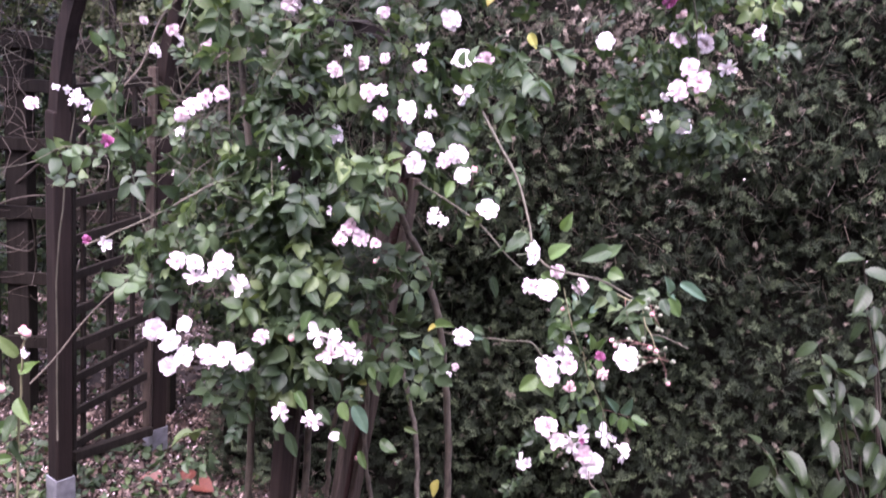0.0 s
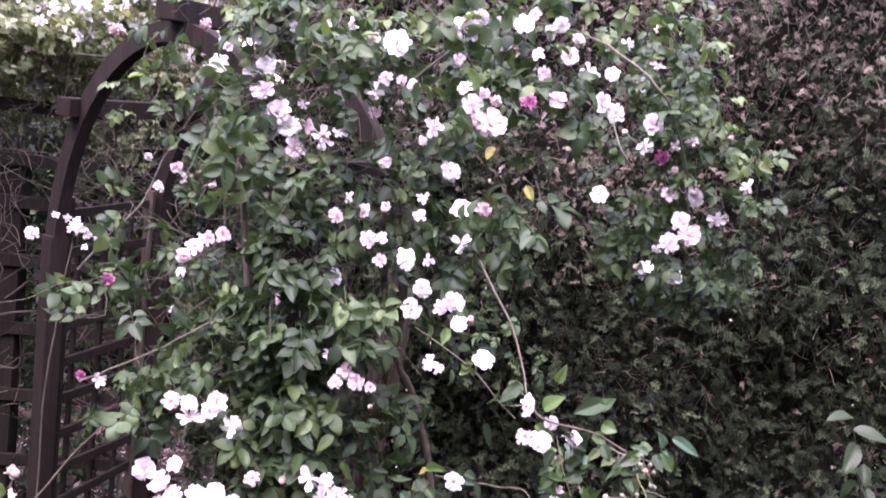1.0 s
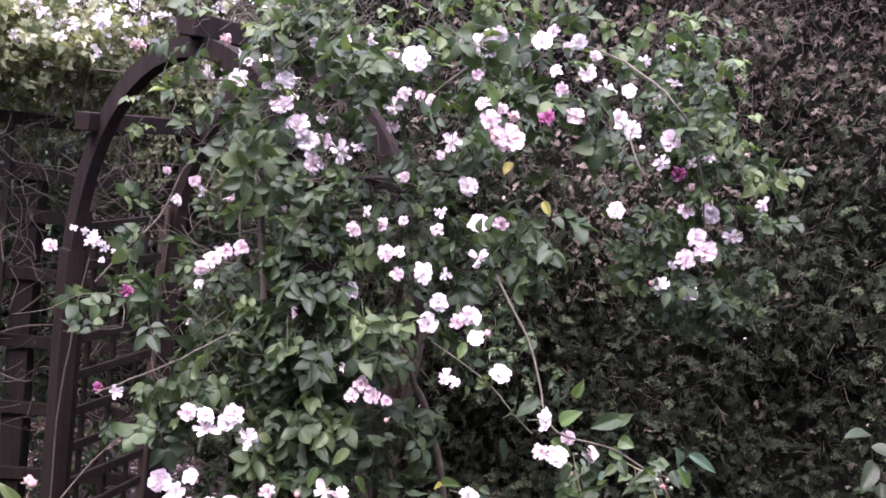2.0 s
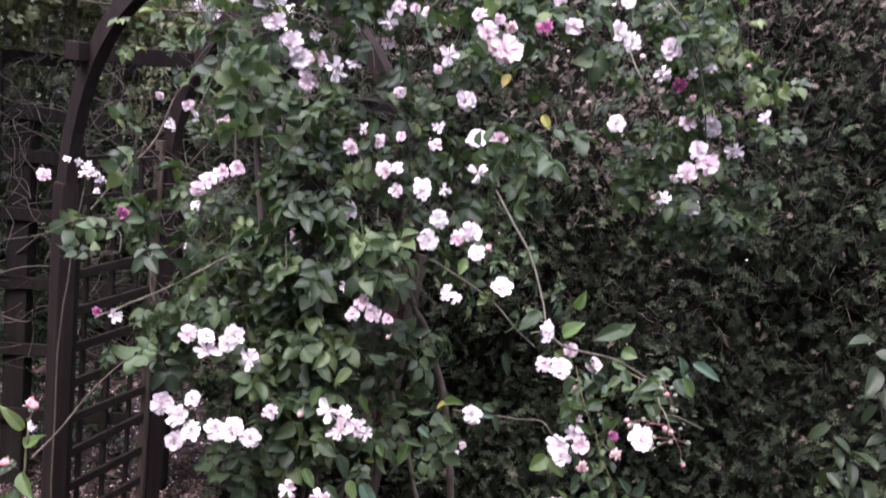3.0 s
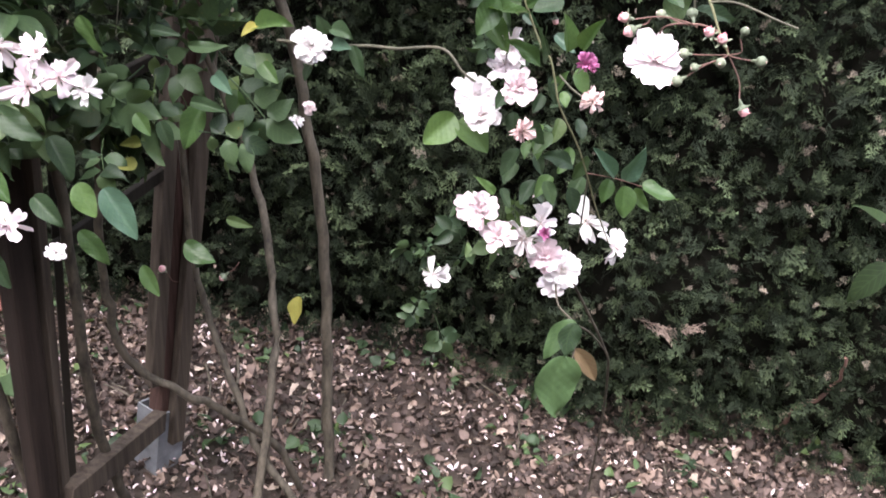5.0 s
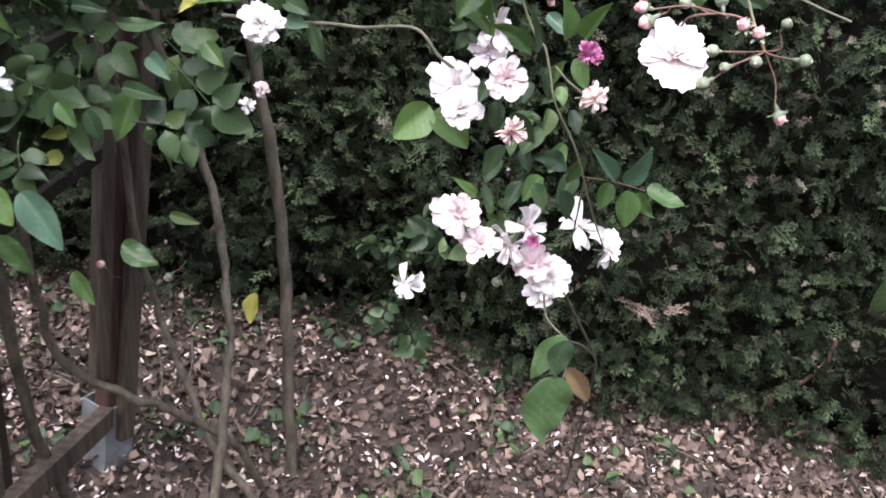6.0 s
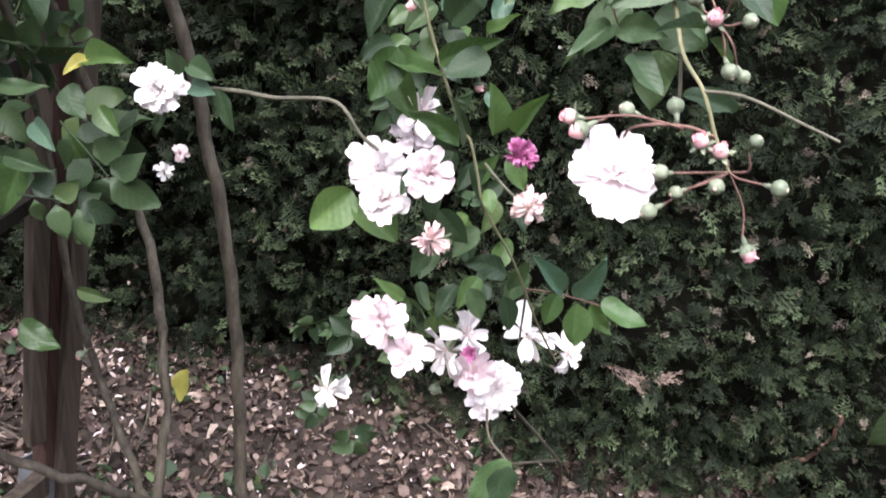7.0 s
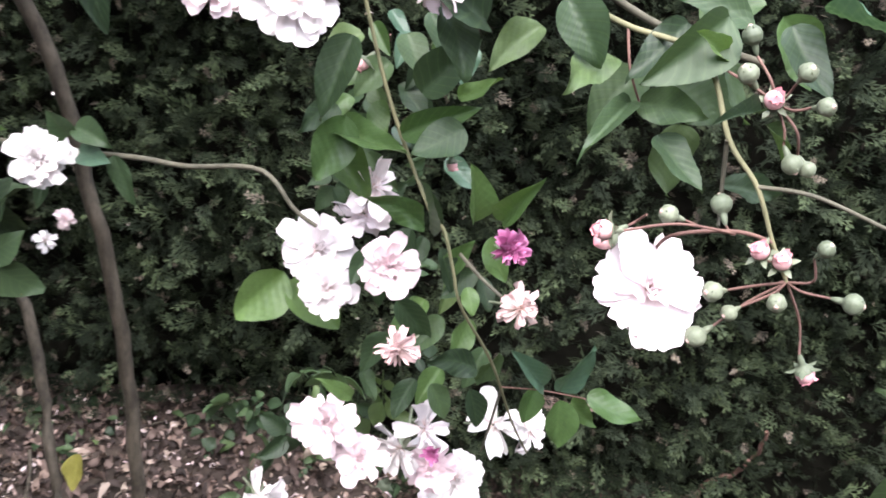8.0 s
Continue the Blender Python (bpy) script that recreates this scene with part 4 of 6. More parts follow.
# upper right bough
flowering_bough([
    ("w", 0.279, 2.101, 1.832, 46), ("w", 0.312, 2.105, 1.813, 46), ("w", 0.369, 1.978, 1.800, 48), ("l", 0.374, 2.144, 2.009, 27),
    ("l", 0.397, 2.161, 1.925, 35), ("w", 0.292, 2.106, 1.895, 34), ("l", 0.370, 2.030, 1.751, 35), ("l", 0.437, 2.055, 1.759, 29),
    ("l", 0.474, 2.059, 1.773, 31), ("m", 0.415, 2.057, 1.732, 43), ("f", 0.447, 2.061, 1.705, 29), ("w", 0.293, 2.043, 1.639, 40),
    ("p", 0.447, 2.068, 1.656, 39), ("w", 0.486, 2.092, 1.680, 49), ("w", 0.522, 2.137, 1.651, 45), ("w", 0.479, 2.073, 1.602, 47)])
# upper right bough
flowering_bough([
    ("p", 0.502, 2.062, 1.574, 56)])
# right tip bough
flowering_bough([
    ("p", 0.461, 2.058, 1.552, 46), ("l", 0.597, 2.205, 1.600, 41), ("l", 0.672, 2.262, 1.680, 37), ("l", 0.421, 2.063, 1.487, 44),
    ("w", 0.491, 2.100, 1.475, 45), ("l", 0.434, 2.060, 1.536, 22)])
# lower left bough
flowering_bough([
    ("p", -0.534, 1.871, 1.130, 37), ("w", -0.498, 1.877, 1.130, 37), ("l", -0.496, 1.879, 1.097, 48), ("w", -0.445, 1.887, 1.134, 44),
    ("w", -0.457, 1.887, 1.115, 39), ("l", -0.409, 1.889, 1.088, 44), ("w", -0.589, 1.907, 0.965, 47), ("w", -0.554, 1.907, 0.942, 47),
    ("w", -0.523, 1.907, 0.913, 45), ("w", -0.523, 1.898, 0.987, 35), ("w", -0.558, 1.913, 0.883, 43), ("w", -0.471, 1.901, 0.924, 47),
    ("w", -0.435, 1.897, 0.931, 54), ("w", -0.396, 1.890, 0.918, 45), ("p", -0.358, 1.885, 0.982, 33)])
# low middle bough
flowering_bough([
    ("l", -0.230, 1.928, 1.253, 37), ("p", -0.192, 1.905, 1.228, 44), ("p", -0.210, 1.905, 1.201, 35), ("p", -0.168, 1.904, 1.207, 37),
    ("p", -0.138, 1.906, 1.198, 28), ("l", -0.237, 1.866, 1.005, 46), ("l", -0.199, 1.862, 1.002, 41), ("l", -0.210, 1.852, 0.970, 53),
    ("l", -0.179, 1.858, 0.980, 39), ("l", -0.157, 1.866, 0.964, 32), ("w", 0.060, 1.979, 0.990, 46), ("w", 0.168, 1.748, 1.249, 49),
    ("p", 0.172, 1.770, 1.178, 36), ("w", 0.204, 1.755, 1.180, 46), ("p", 0.265, 1.760, 1.190, 36), ("p", 0.222, 1.785, 1.208, 30)])
# hanging spray
flowering_bough([
    ("w", 0.354, 1.669, 1.090, 52), ("w", 0.241, 1.898, 0.968, 54), ("w", 0.244, 1.863, 0.961, 40), ("l", 0.266, 1.854, 1.039, 37),
    ("l", 0.262, 1.857, 1.017, 34), ("p", 0.270, 1.809, 1.012, 36), ("f", 0.272, 1.772, 0.981, 30), ("f", 0.332, 1.751, 1.022, 28),
    ("m", 0.321, 1.759, 1.053, 25), ("w", 0.061, 1.976, 0.988, 42), ("p", 0.055, 2.108, 0.867, 20), ("l", 0.039, 2.099, 0.852, 20),
    ("p", 0.250, 1.849, 0.860, 48), ("p", 0.275, 1.844, 0.831, 39), ("l", 0.310, 1.868, 0.814, 48), ("l", 0.325, 1.865, 0.837, 39)])
# spray tip
flowering_bough([
    ("p", 0.337, 1.872, 0.791, 43), ("w", 0.362, 1.880, 0.769, 46), ("w", 0.355, 1.888, 0.746, 39), ("l", 0.375, 1.858, 0.845, 43),
    ("l", 0.432, 1.918, 0.782, 43), ("l", 0.212, 1.896, 0.746, 36)])
# a dried magenta petal knot in the spray
flowering_bough([
    ("m", 0.325, 1.838, 0.838, 17)])
# stump bough
flowering_bough([
    ("l", -0.306, 1.857, 0.829, 41), ("l", -0.232, 1.814, 0.834, 39), ("w", -0.184, 1.799, 0.814, 21), ("l", -0.407, 1.896, 1.015, 19),
    ("w", -0.585, 1.909, 0.965, 42)])
# far left bough
flowering_bough([
    ("l", -0.973, 2.482, 1.365, 20), ("l", -0.923, 2.483, 1.331, 16), ("l", -0.954, 2.479, 1.348, 19), ("l", -0.985, 2.474, 1.359, 21),
    ("l", -0.972, 2.501, 1.352, 24), ("l", -0.985, 2.507, 1.369, 22), ("l", -0.978, 2.498, 1.342, 25), ("l", -0.943, 2.457, 1.310, 19),
    ("l", -1.042, 2.507, 1.377, 20), ("l", -0.949, 2.494, 1.336, 24), ("l", -0.979, 2.507, 1.352, 20), ("l", -1.007, 2.526, 1.337, 24),
    ("l", -1.001, 2.479, 1.375, 22), ("p", -1.014, 2.300, 1.360, 36), ("p", -0.747, 2.300, 1.577, 24), ("l", -0.601, 2.300, 1.398, 28)])
# far left bough
flowering_bough([
    ("l", -0.714, 2.300, 1.509, 32), ("l", -0.655, 2.300, 1.536, 32), ("w", -0.283, 2.100, 1.779, 33), ("p", -0.343, 2.100, 1.880, 28),
    ("w", -0.395, 2.100, 1.910, 29), ("w", -0.324, 2.100, 1.930, 31), ("p", -0.206, 2.100, 1.752, 35), ("w", 0.054, 2.100, 1.928, 36),
    ("p", 0.036, 2.100, 1.974, 25), ("w", 0.147, 2.100, 1.963, 36), ("p", 0.208, 2.100, 1.959, 29), ("l", 0.242, 2.100, 1.891, 39),
    ("l", 0.317, 2.100, 1.960, 31), ("l", 0.354, 2.100, 1.881, 36)])
seat = np.array(seat)

# leaves that stand out on the hanging spray: tint, stalk end, tip, width
for tint, a, b, wide in [
        ("g", (0.331, 1.800, 1.160), (0.301, 1.780, 1.142), 0.021),
        ("g", (0.345, 1.740, 1.167), (0.314, 1.710, 1.163), 0.021),
        ("g", (0.354, 1.730, 1.150), (0.324, 1.700, 1.140), 0.015),
        ("g", (0.377, 1.740, 1.185), (0.346, 1.720, 1.164), 0.021),
        ("g", (0.358, 1.730, 1.150), (0.374, 1.700, 1.158), 0.021),
        ("g", (0.366, 1.720, 1.139), (0.378, 1.690, 1.125), 0.022),
        ("g", (0.404, 1.730, 1.188), (0.369, 1.740, 1.198), 0.019),
        ("g", (0.415, 1.720, 1.193), (0.425, 1.690, 1.170), 0.024),
        ("b", (0.422, 1.710, 1.203), (0.425, 1.660, 1.208), 0.015),
        ("y", (0.383, 1.710, 1.178), (0.360, 1.700, 1.194), 0.010),
        ("g", (0.387, 1.680, 1.168), (0.358, 1.660, 1.176), 0.007),
        ("g", (0.391, 1.680, 1.163), (0.414, 1.690, 1.143), 0.011)]:
    add_leaf(rose, tint, a, b, wide)
for tint, a, b, wide in [
        ("g", (0.392, 1.700, 1.124), (0.431, 1.710, 1.115), 0.016),
        ("g", (0.390, 1.720, 1.175), (0.402, 1.710, 1.150), 0.016),
        ("g", (0.242, 1.860, 1.086), (0.218, 1.840, 1.079), 0.019),
        ("d", (0.243, 1.860, 1.074), (0.272, 1.800, 1.086), 0.023),
        ("d", (0.236, 1.870, 1.061), (0.262, 1.840, 1.040), 0.027),
        ("d", (0.271, 1.820, 1.089), (0.304, 1.800, 1.114), 0.020),
        ("d", (0.291, 1.820, 1.031), (0.255, 1.800, 1.061), 0.017),
        ("g", (0.289, 1.800, 1.041), (0.280, 1.780, 1.079), 0.013),
        ("d", (0.307, 1.780, 1.058), (0.303, 1.770, 1.093), 0.021),
        ("d", (0.319, 1.770, 1.064), (0.324, 1.750, 1.096), 0.015),
        ("y", (0.222, 1.910, 0.942), (0.190, 1.900, 0.910), 0.041),
        ("y", (0.225, 1.910, 0.934), (0.261, 1.890, 0.909), 0.043)]:
    add_leaf(rose, tint, a, b, wide)
for tint, a, b, wide in [
        ("g", (0.339, 1.820, 0.926), (0.304, 1.810, 0.942), 0.021),
        ("y", (0.268, 1.860, 0.873), (0.243, 1.850, 0.896), 0.014),
        ("g", (0.352, 1.820, 0.939), (0.344, 1.830, 0.906), 0.016),
        ("g", (0.289, 1.860, 0.926), (0.273, 1.860, 0.894), 0.019),
        ("g", (0.308, 1.850, 0.895), (0.294, 1.840, 0.869), 0.018),
        ("g", (0.316, 1.840, 0.899), (0.328, 1.830, 0.876), 0.020)]:
    add_leaf(rose, tint, a, b, wide)
for tint, a, b, wide in [
        ("g", (0.344, 1.840, 0.893), (0.352, 1.830, 0.866), 0.019),
        ("g", (0.255, 1.880, 1.123), (0.233, 1.870, 1.113), 0.019),
        ("g", (0.272, 1.840, 1.138), (0.278, 1.820, 1.124), 0.021),
        ("g", (0.278, 1.820, 1.157), (0.293, 1.800, 1.135), 0.019),
        ("y", (0.299, 1.820, 1.112), (0.315, 1.800, 1.131), 0.014),
        ("g", (0.269, 1.860, 1.114), (0.248, 1.850, 1.099), 0.021),
        ("g", (0.323, 1.810, 1.008), (0.302, 1.800, 0.995), 0.016),
        ("d", (0.325, 1.800, 1.037), (0.335, 1.790, 1.013), 0.019),
        ("g", (0.285, 1.840, 0.967), (0.308, 1.830, 0.944), 0.021),
        ("g", (0.316, 1.840, 0.954), (0.298, 1.830, 0.933), 0.020),
        ("e", (0.360, 1.800, 0.704), (0.358, 1.790, 0.626), 0.062),
        ("g", (0.368, 1.810, 0.741), (0.361, 1.800, 0.702), 0.030)]:
    add_leaf(rose, tint, a, b, wide)
for tint, a, b, wide in [
        ("e", (0.370, 1.820, 0.738), (0.340, 1.812, 0.690), 0.030),
        ("f", (0.372, 1.810, 0.707), (0.402, 1.800, 0.668), 0.024),
        ("k", (0.043, 2.170, 0.542), (0.036, 2.160, 0.499), 0.026),
        ("k", (-0.142, 2.020, 0.844), (-0.159, 2.000, 0.850), 0.018),
        ("k", (-0.149, 2.020, 0.820), (-0.165, 2.000, 0.817), 0.020),
        ("k", (0.001, 2.000, 1.002), (-0.015, 1.980, 0.998), 0.014),
        ("k", (0.132, 2.000, 1.640), (0.149, 1.990, 1.612), 0.023),
        ("k", (0.053, 1.960, 1.714), (0.040, 1.950, 1.687), 0.021),
        ("k", (-0.152, 1.930, 1.287), (-0.136, 1.920, 1.255), 0.023),
        ("y", (0.306, 1.770, 1.023), (0.309, 1.760, 1.011), 0.012),
        ("y", (0.003, 1.970, 1.822), (-0.017, 1.960, 1.864), 0.030),
        ("y", (0.005, 1.900, 1.343), (-0.004, 1.890, 1.309), 0.025)]:
    add_leaf(rose, tint, a, b, wide)
for tint, a, b, wide in [
        ("g", (-0.359, 2.050, 1.863), (-0.304, 2.030, 1.839), 0.031),
        ("g", (0.384, 1.720, 1.195), (0.345, 1.700, 1.170), 0.031),
        ("g", (0.318, 1.740, 1.192), (0.332, 1.720, 1.170), 0.026),
        ("g", (0.275, 1.780, 1.177), (0.286, 1.760, 1.144), 0.022),
        ("g", (0.237, 1.800, 1.149), (0.221, 1.780, 1.113), 0.026),
        ("g", (0.272, 1.790, 1.125), (0.294, 1.780, 1.157), 0.026),
        ("d", (0.244, 1.840, 1.089), (0.228, 1.830, 1.054), 0.030),
        ("g", (0.300, 1.800, 1.102), (0.271, 1.790, 1.091), 0.026),
        ("g", (0.104, 1.880, 1.160), (0.118, 1.870, 1.116), 0.020),
        ("g", (0.293, 1.770, 1.169), (0.248, 1.750, 1.203), 0.037),
        ("g", (0.317, 1.770, 1.267), (0.259, 1.760, 1.243), 0.039)]:
    add_leaf(rose, tint, a, b, wide)
for tint, a, b, wide in [
        ("g", (0.308, 1.770, 1.255), (0.333, 1.750, 1.281), 0.032),
        ("d", (0.318, 1.770, 1.223), (0.342, 1.750, 1.219), 0.034),
        ("g", (0.370, 1.760, 1.154), (0.345, 1.750, 1.126), 0.032),
        ("g", (0.391, 1.760, 1.190), (0.413, 1.740, 1.195), 0.038),
        ("b", (0.439, 1.760, 1.197), (0.419, 1.740, 1.229), 0.028),
        ("b", (0.452, 1.760, 1.215), (0.504, 1.740, 1.195), 0.028),
        ("d", (0.436, 1.760, 1.185), (0.460, 1.750, 1.152), 0.032),
        ("g", (0.387, 1.760, 1.150), (0.419, 1.750, 1.136), 0.037),
        ("g", (0.393, 1.750, 1.132), (0.391, 1.740, 1.097), 0.032),
        ("d", (0.305, 1.770, 1.204), (0.325, 1.750, 1.191), 0.028),
        ("y", (0.203, 1.780, 1.238), (0.234, 1.760, 1.271), 0.039),
        ("y", (0.224, 1.790, 1.289), (0.234, 1.780, 1.326), 0.026)]:
    add_leaf(rose, tint, a, b, wide)
for tint, a, b, wide in [
        ("g", (0.156, 1.800, 1.272), (0.117, 1.790, 1.235), 0.033),
        ("d", (0.193, 1.790, 1.200), (0.234, 1.780, 1.174), 0.033),
        ("b", (-0.158, 1.900, 0.839), (-0.121, 1.880, 0.787), 0.038),
        ("y", (-0.185, 1.900, 0.844), (-0.166, 1.890, 0.807), 0.032),
        ("d", (-0.068, 2.020, 0.896), (-0.088, 2.000, 0.846), 0.035),
        ("g", (-0.077, 2.000, 0.907), (-0.035, 1.980, 0.905), 0.020),
        ("g", (0.031, 2.040, 0.941), (0.014, 2.020, 0.902), 0.021),
        ("d", (-0.037, 2.050, 0.907), (-0.020, 2.040, 0.876), 0.020),
        ("g", (-0.078, 2.000, 0.974), (-0.030, 1.980, 0.982), 0.016),
        ("g", (0.108, 1.980, 0.992), (0.122, 1.970, 0.955), 0.019),
        ("g", (-0.113, 1.980, 0.995), (-0.081, 1.970, 0.996), 0.016),
        ("g", (-0.110, 1.980, 0.889), (-0.095, 1.970, 0.857), 0.021)]:
    add_leaf(rose, tint, a, b, wide)
for tint, a, b, wide in [
        ("d", (-0.136, 1.980, 0.897), (-0.119, 1.970, 0.874), 0.021),
        ("d", (-0.102, 2.050, 0.692), (-0.060, 2.030, 0.675), 0.033),
        ("g", (-0.073, 2.050, 0.686), (-0.087, 2.040, 0.660), 0.022),
        ("d", (-0.146, 2.000, 0.685), (-0.125, 1.990, 0.646), 0.023),
        ("g", (-0.051, 2.080, 0.715), (-0.016, 2.070, 0.709), 0.017),
        ("g", (-0.177, 1.900, 0.879), (-0.153, 1.890, 0.882), 0.014),
        ("g", (-0.269, 1.900, 1.095), (-0.238, 1.880, 1.059), 0.029),
        ("g", (-0.225, 1.950, 1.107), (-0.195, 1.930, 1.064), 0.035),
        ("d", (-0.262, 1.900, 1.041), (-0.276, 1.880, 1.002), 0.028),
        ("g", (-0.204, 1.930, 1.076), (-0.235, 1.910, 1.047), 0.031),
        ("g", (-0.258, 1.900, 0.927), (-0.212, 1.880, 0.900), 0.031),
        ("g", (-0.217, 1.920, 0.888), (-0.189, 1.900, 0.848), 0.030)]:
    add_leaf(rose, tint, a, b, wide)
for tint, a, b, wide in [
        ("d", (-0.180, 1.950, 1.016), (-0.155, 1.940, 0.974), 0.030),
        ("g", (-0.156, 1.960, 1.054), (-0.186, 1.950, 1.022), 0.028),
        ("d", (-0.282, 1.900, 0.858), (-0.253, 1.880, 0.826), 0.028),
        ("g", (-0.234, 1.900, 0.825), (-0.199, 1.880, 0.800), 0.029),
        ("d", (-0.204, 1.950, 0.758), (-0.170, 1.940, 0.718), 0.028),
        ("g", (-0.295, 1.900, 0.764), (-0.270, 1.890, 0.710), 0.029),
        ("d", (0.255, 1.870, 1.106), (0.237, 1.860, 1.097), 0.016),
        ("d", (0.306, 1.810, 1.008), (0.315, 1.800, 1.033), 0.016),
        ("g", (0.300, 1.810, 1.023), (0.309, 1.800, 0.998), 0.018),
        ("g", (0.271, 1.861, 0.989), (0.256, 1.846, 0.974), 0.017),
        ("g", (0.276, 1.862, 1.101), (0.291, 1.847, 1.086), 0.017),
        ("y", (0.312, 1.903, 0.927), (0.316, 1.888, 0.902), 0.019)]:
    add_leaf(rose, tint, a, b, wide)
for tint, a, b, wide in [
        ("b", (0.320, 1.874, 1.121), (0.311, 1.859, 1.101), 0.017),
        ("g", (0.284, 1.913, 0.855), (0.294, 1.898, 0.835), 0.018),
        ("d", (0.298, 1.901, 1.087), (0.286, 1.886, 1.076), 0.012),
        ("g", (0.295, 1.868, 1.002), (0.285, 1.853, 0.977), 0.020),
        ("g", (0.292, 1.869, 1.119), (0.279, 1.854, 1.101), 0.016),
        ("y", (0.350, 1.883, 0.921), (0.337, 1.868, 0.896), 0.021),
        ("b", (0.315, 1.881, 1.046), (0.335, 1.866, 1.031), 0.019),
        ("g", (0.316, 1.912, 0.970), (0.305, 1.897, 0.953), 0.016),
        ("d", (0.266, 1.868, 1.088), (0.269, 1.853, 1.070), 0.016),
        ("g", (0.298, 1.915, 0.886), (0.283, 1.900, 0.866), 0.020),
        ("g", (0.268, 1.896, 1.041), (0.287, 1.881, 1.021), 0.020),
        ("y", (0.327, 1.859, 0.897), (0.309, 1.844, 0.878), 0.020)]:
    add_leaf(rose, tint, a, b, wide)
for tint, a, b, wide in [
        ("b", (0.276, 1.911, 1.128), (0.286, 1.896, 1.116), 0.013),
        ("g", (0.288, 1.918, 0.946), (0.288, 1.903, 0.917), 0.022),
        ("d", (0.294, 1.858, 1.133), (0.291, 1.843, 1.113), 0.016),
        ("g", (0.335, 1.898, 0.949), (0.329, 1.883, 0.924), 0.020),
        ("g", (0.285, 1.863, 1.092), (0.296, 1.848, 1.079), 0.015),
        ("y", (0.308, 1.856, 0.956), (0.293, 1.841, 0.942), 0.016),
        ("b", (0.284, 1.880, 1.125), (0.273, 1.865, 1.111), 0.014),
        ("g", (0.353, 1.886, 0.954), (0.359, 1.871, 0.935), 0.016),
        ("d", (0.256, 1.903, 1.075), (0.237, 1.888, 1.063), 0.016),
        ("g", (0.375, 1.908, 0.876), (0.357, 1.893, 0.850), 0.023),
        ("g", (0.267, 1.892, 1.088), (0.273, 1.877, 1.073), 0.014),
        ("y", (0.302, 1.884, 0.926), (0.297, 1.869, 0.911), 0.014)]:
    add_leaf(rose, tint, a, b, wide)
for tint, a, b, wide in [
        ("b", (0.281, 1.888, 1.063), (0.294, 1.873, 1.055), 0.013),
        ("g", (0.319, 1.916, 0.897), (0.326, 1.901, 0.879), 0.016),
        ("d", (0.259, 1.870, 1.133), (0.266, 1.855, 1.120), 0.013)]:
    add_leaf(rose, tint, a, b, wide)
# the five-leaved shoot at the side of the spray, and leaves round the lone flower
for tint, a, b, wide in [
        ("b", (0.380, 1.805, 0.924), (0.354, 1.795, 0.958), 0.019),
        ("b", (0.392, 1.805, 0.919), (0.404, 1.795, 0.961), 0.027),
        ("d", (0.409, 1.800, 0.919), (0.445, 1.785, 0.910), 0.024),
        ("d", (0.391, 1.800, 0.916), (0.393, 1.790, 0.884), 0.026),
        ("d", (0.377, 1.810, 0.918), (0.371, 1.800, 0.895), 0.020),
        ("d", (0.405, 1.810, 0.909), (0.426, 1.810, 0.884), 0.016),
        ("g", (0.077, 1.990, 0.999), (0.068, 1.980, 1.022), 0.020),
        ("g", (0.083, 1.990, 1.007), (0.106, 1.970, 1.006), 0.022),
        ("b", (0.085, 1.990, 0.989), (0.105, 1.970, 0.991), 0.021),
        ("g", (0.059, 2.000, 0.958), (0.054, 1.990, 0.943), 0.013),
        ("d", (-0.003, 2.000, 0.998), (0.034, 1.970, 1.020), 0.024),
        ("g", (-0.018, 2.000, 0.977), (0.001, 1.970, 0.959), 0.026),
        ("d", (0.006, 2.000, 0.959), (0.023, 1.980, 0.943), 0.022),
        ("b", (-0.049, 2.000, 0.941), (-0.028, 1.970, 0.931), 0.022)]:
    add_leaf(rose, tint, a, b, wide)
# buds on their stalks: place, root of the stalk, width, stage
for a, b, wide, stage in [
        ((0.321, 1.660, 1.124), (0.383, 1.665, 1.120), 0.0103, 2),
        ((0.353, 1.670, 1.126), (0.383, 1.665, 1.120), 0.0093, 0),
        ((0.382, 1.680, 1.126), (0.383, 1.665, 1.120), 0.0106, 0),
        ((0.385, 1.700, 1.194), (0.396, 1.685, 1.170), 0.0097, 0),
        ((0.382, 1.690, 1.181), (0.396, 1.685, 1.170), 0.0101, 0),
        ((0.395, 1.670, 1.190), (0.396, 1.685, 1.170), 0.0092, 0),
        ((0.401, 1.660, 1.180), (0.396, 1.685, 1.170), 0.0087, 0),
        ((0.402, 1.670, 1.150), (0.396, 1.685, 1.170), 0.0097, 0),
        ((0.410, 1.670, 1.148), (0.396, 1.685, 1.170), 0.0079, 0),
        ((0.417, 1.650, 1.122), (0.412, 1.660, 1.099), 0.0084, 0),
        ((0.432, 1.640, 1.101), (0.412, 1.660, 1.099), 0.0104, 0),
        ((0.403, 1.650, 1.095), (0.412, 1.660, 1.099), 0.0095, 0)]:
    add_stalked_bud(rose, a, b, wide, stage)
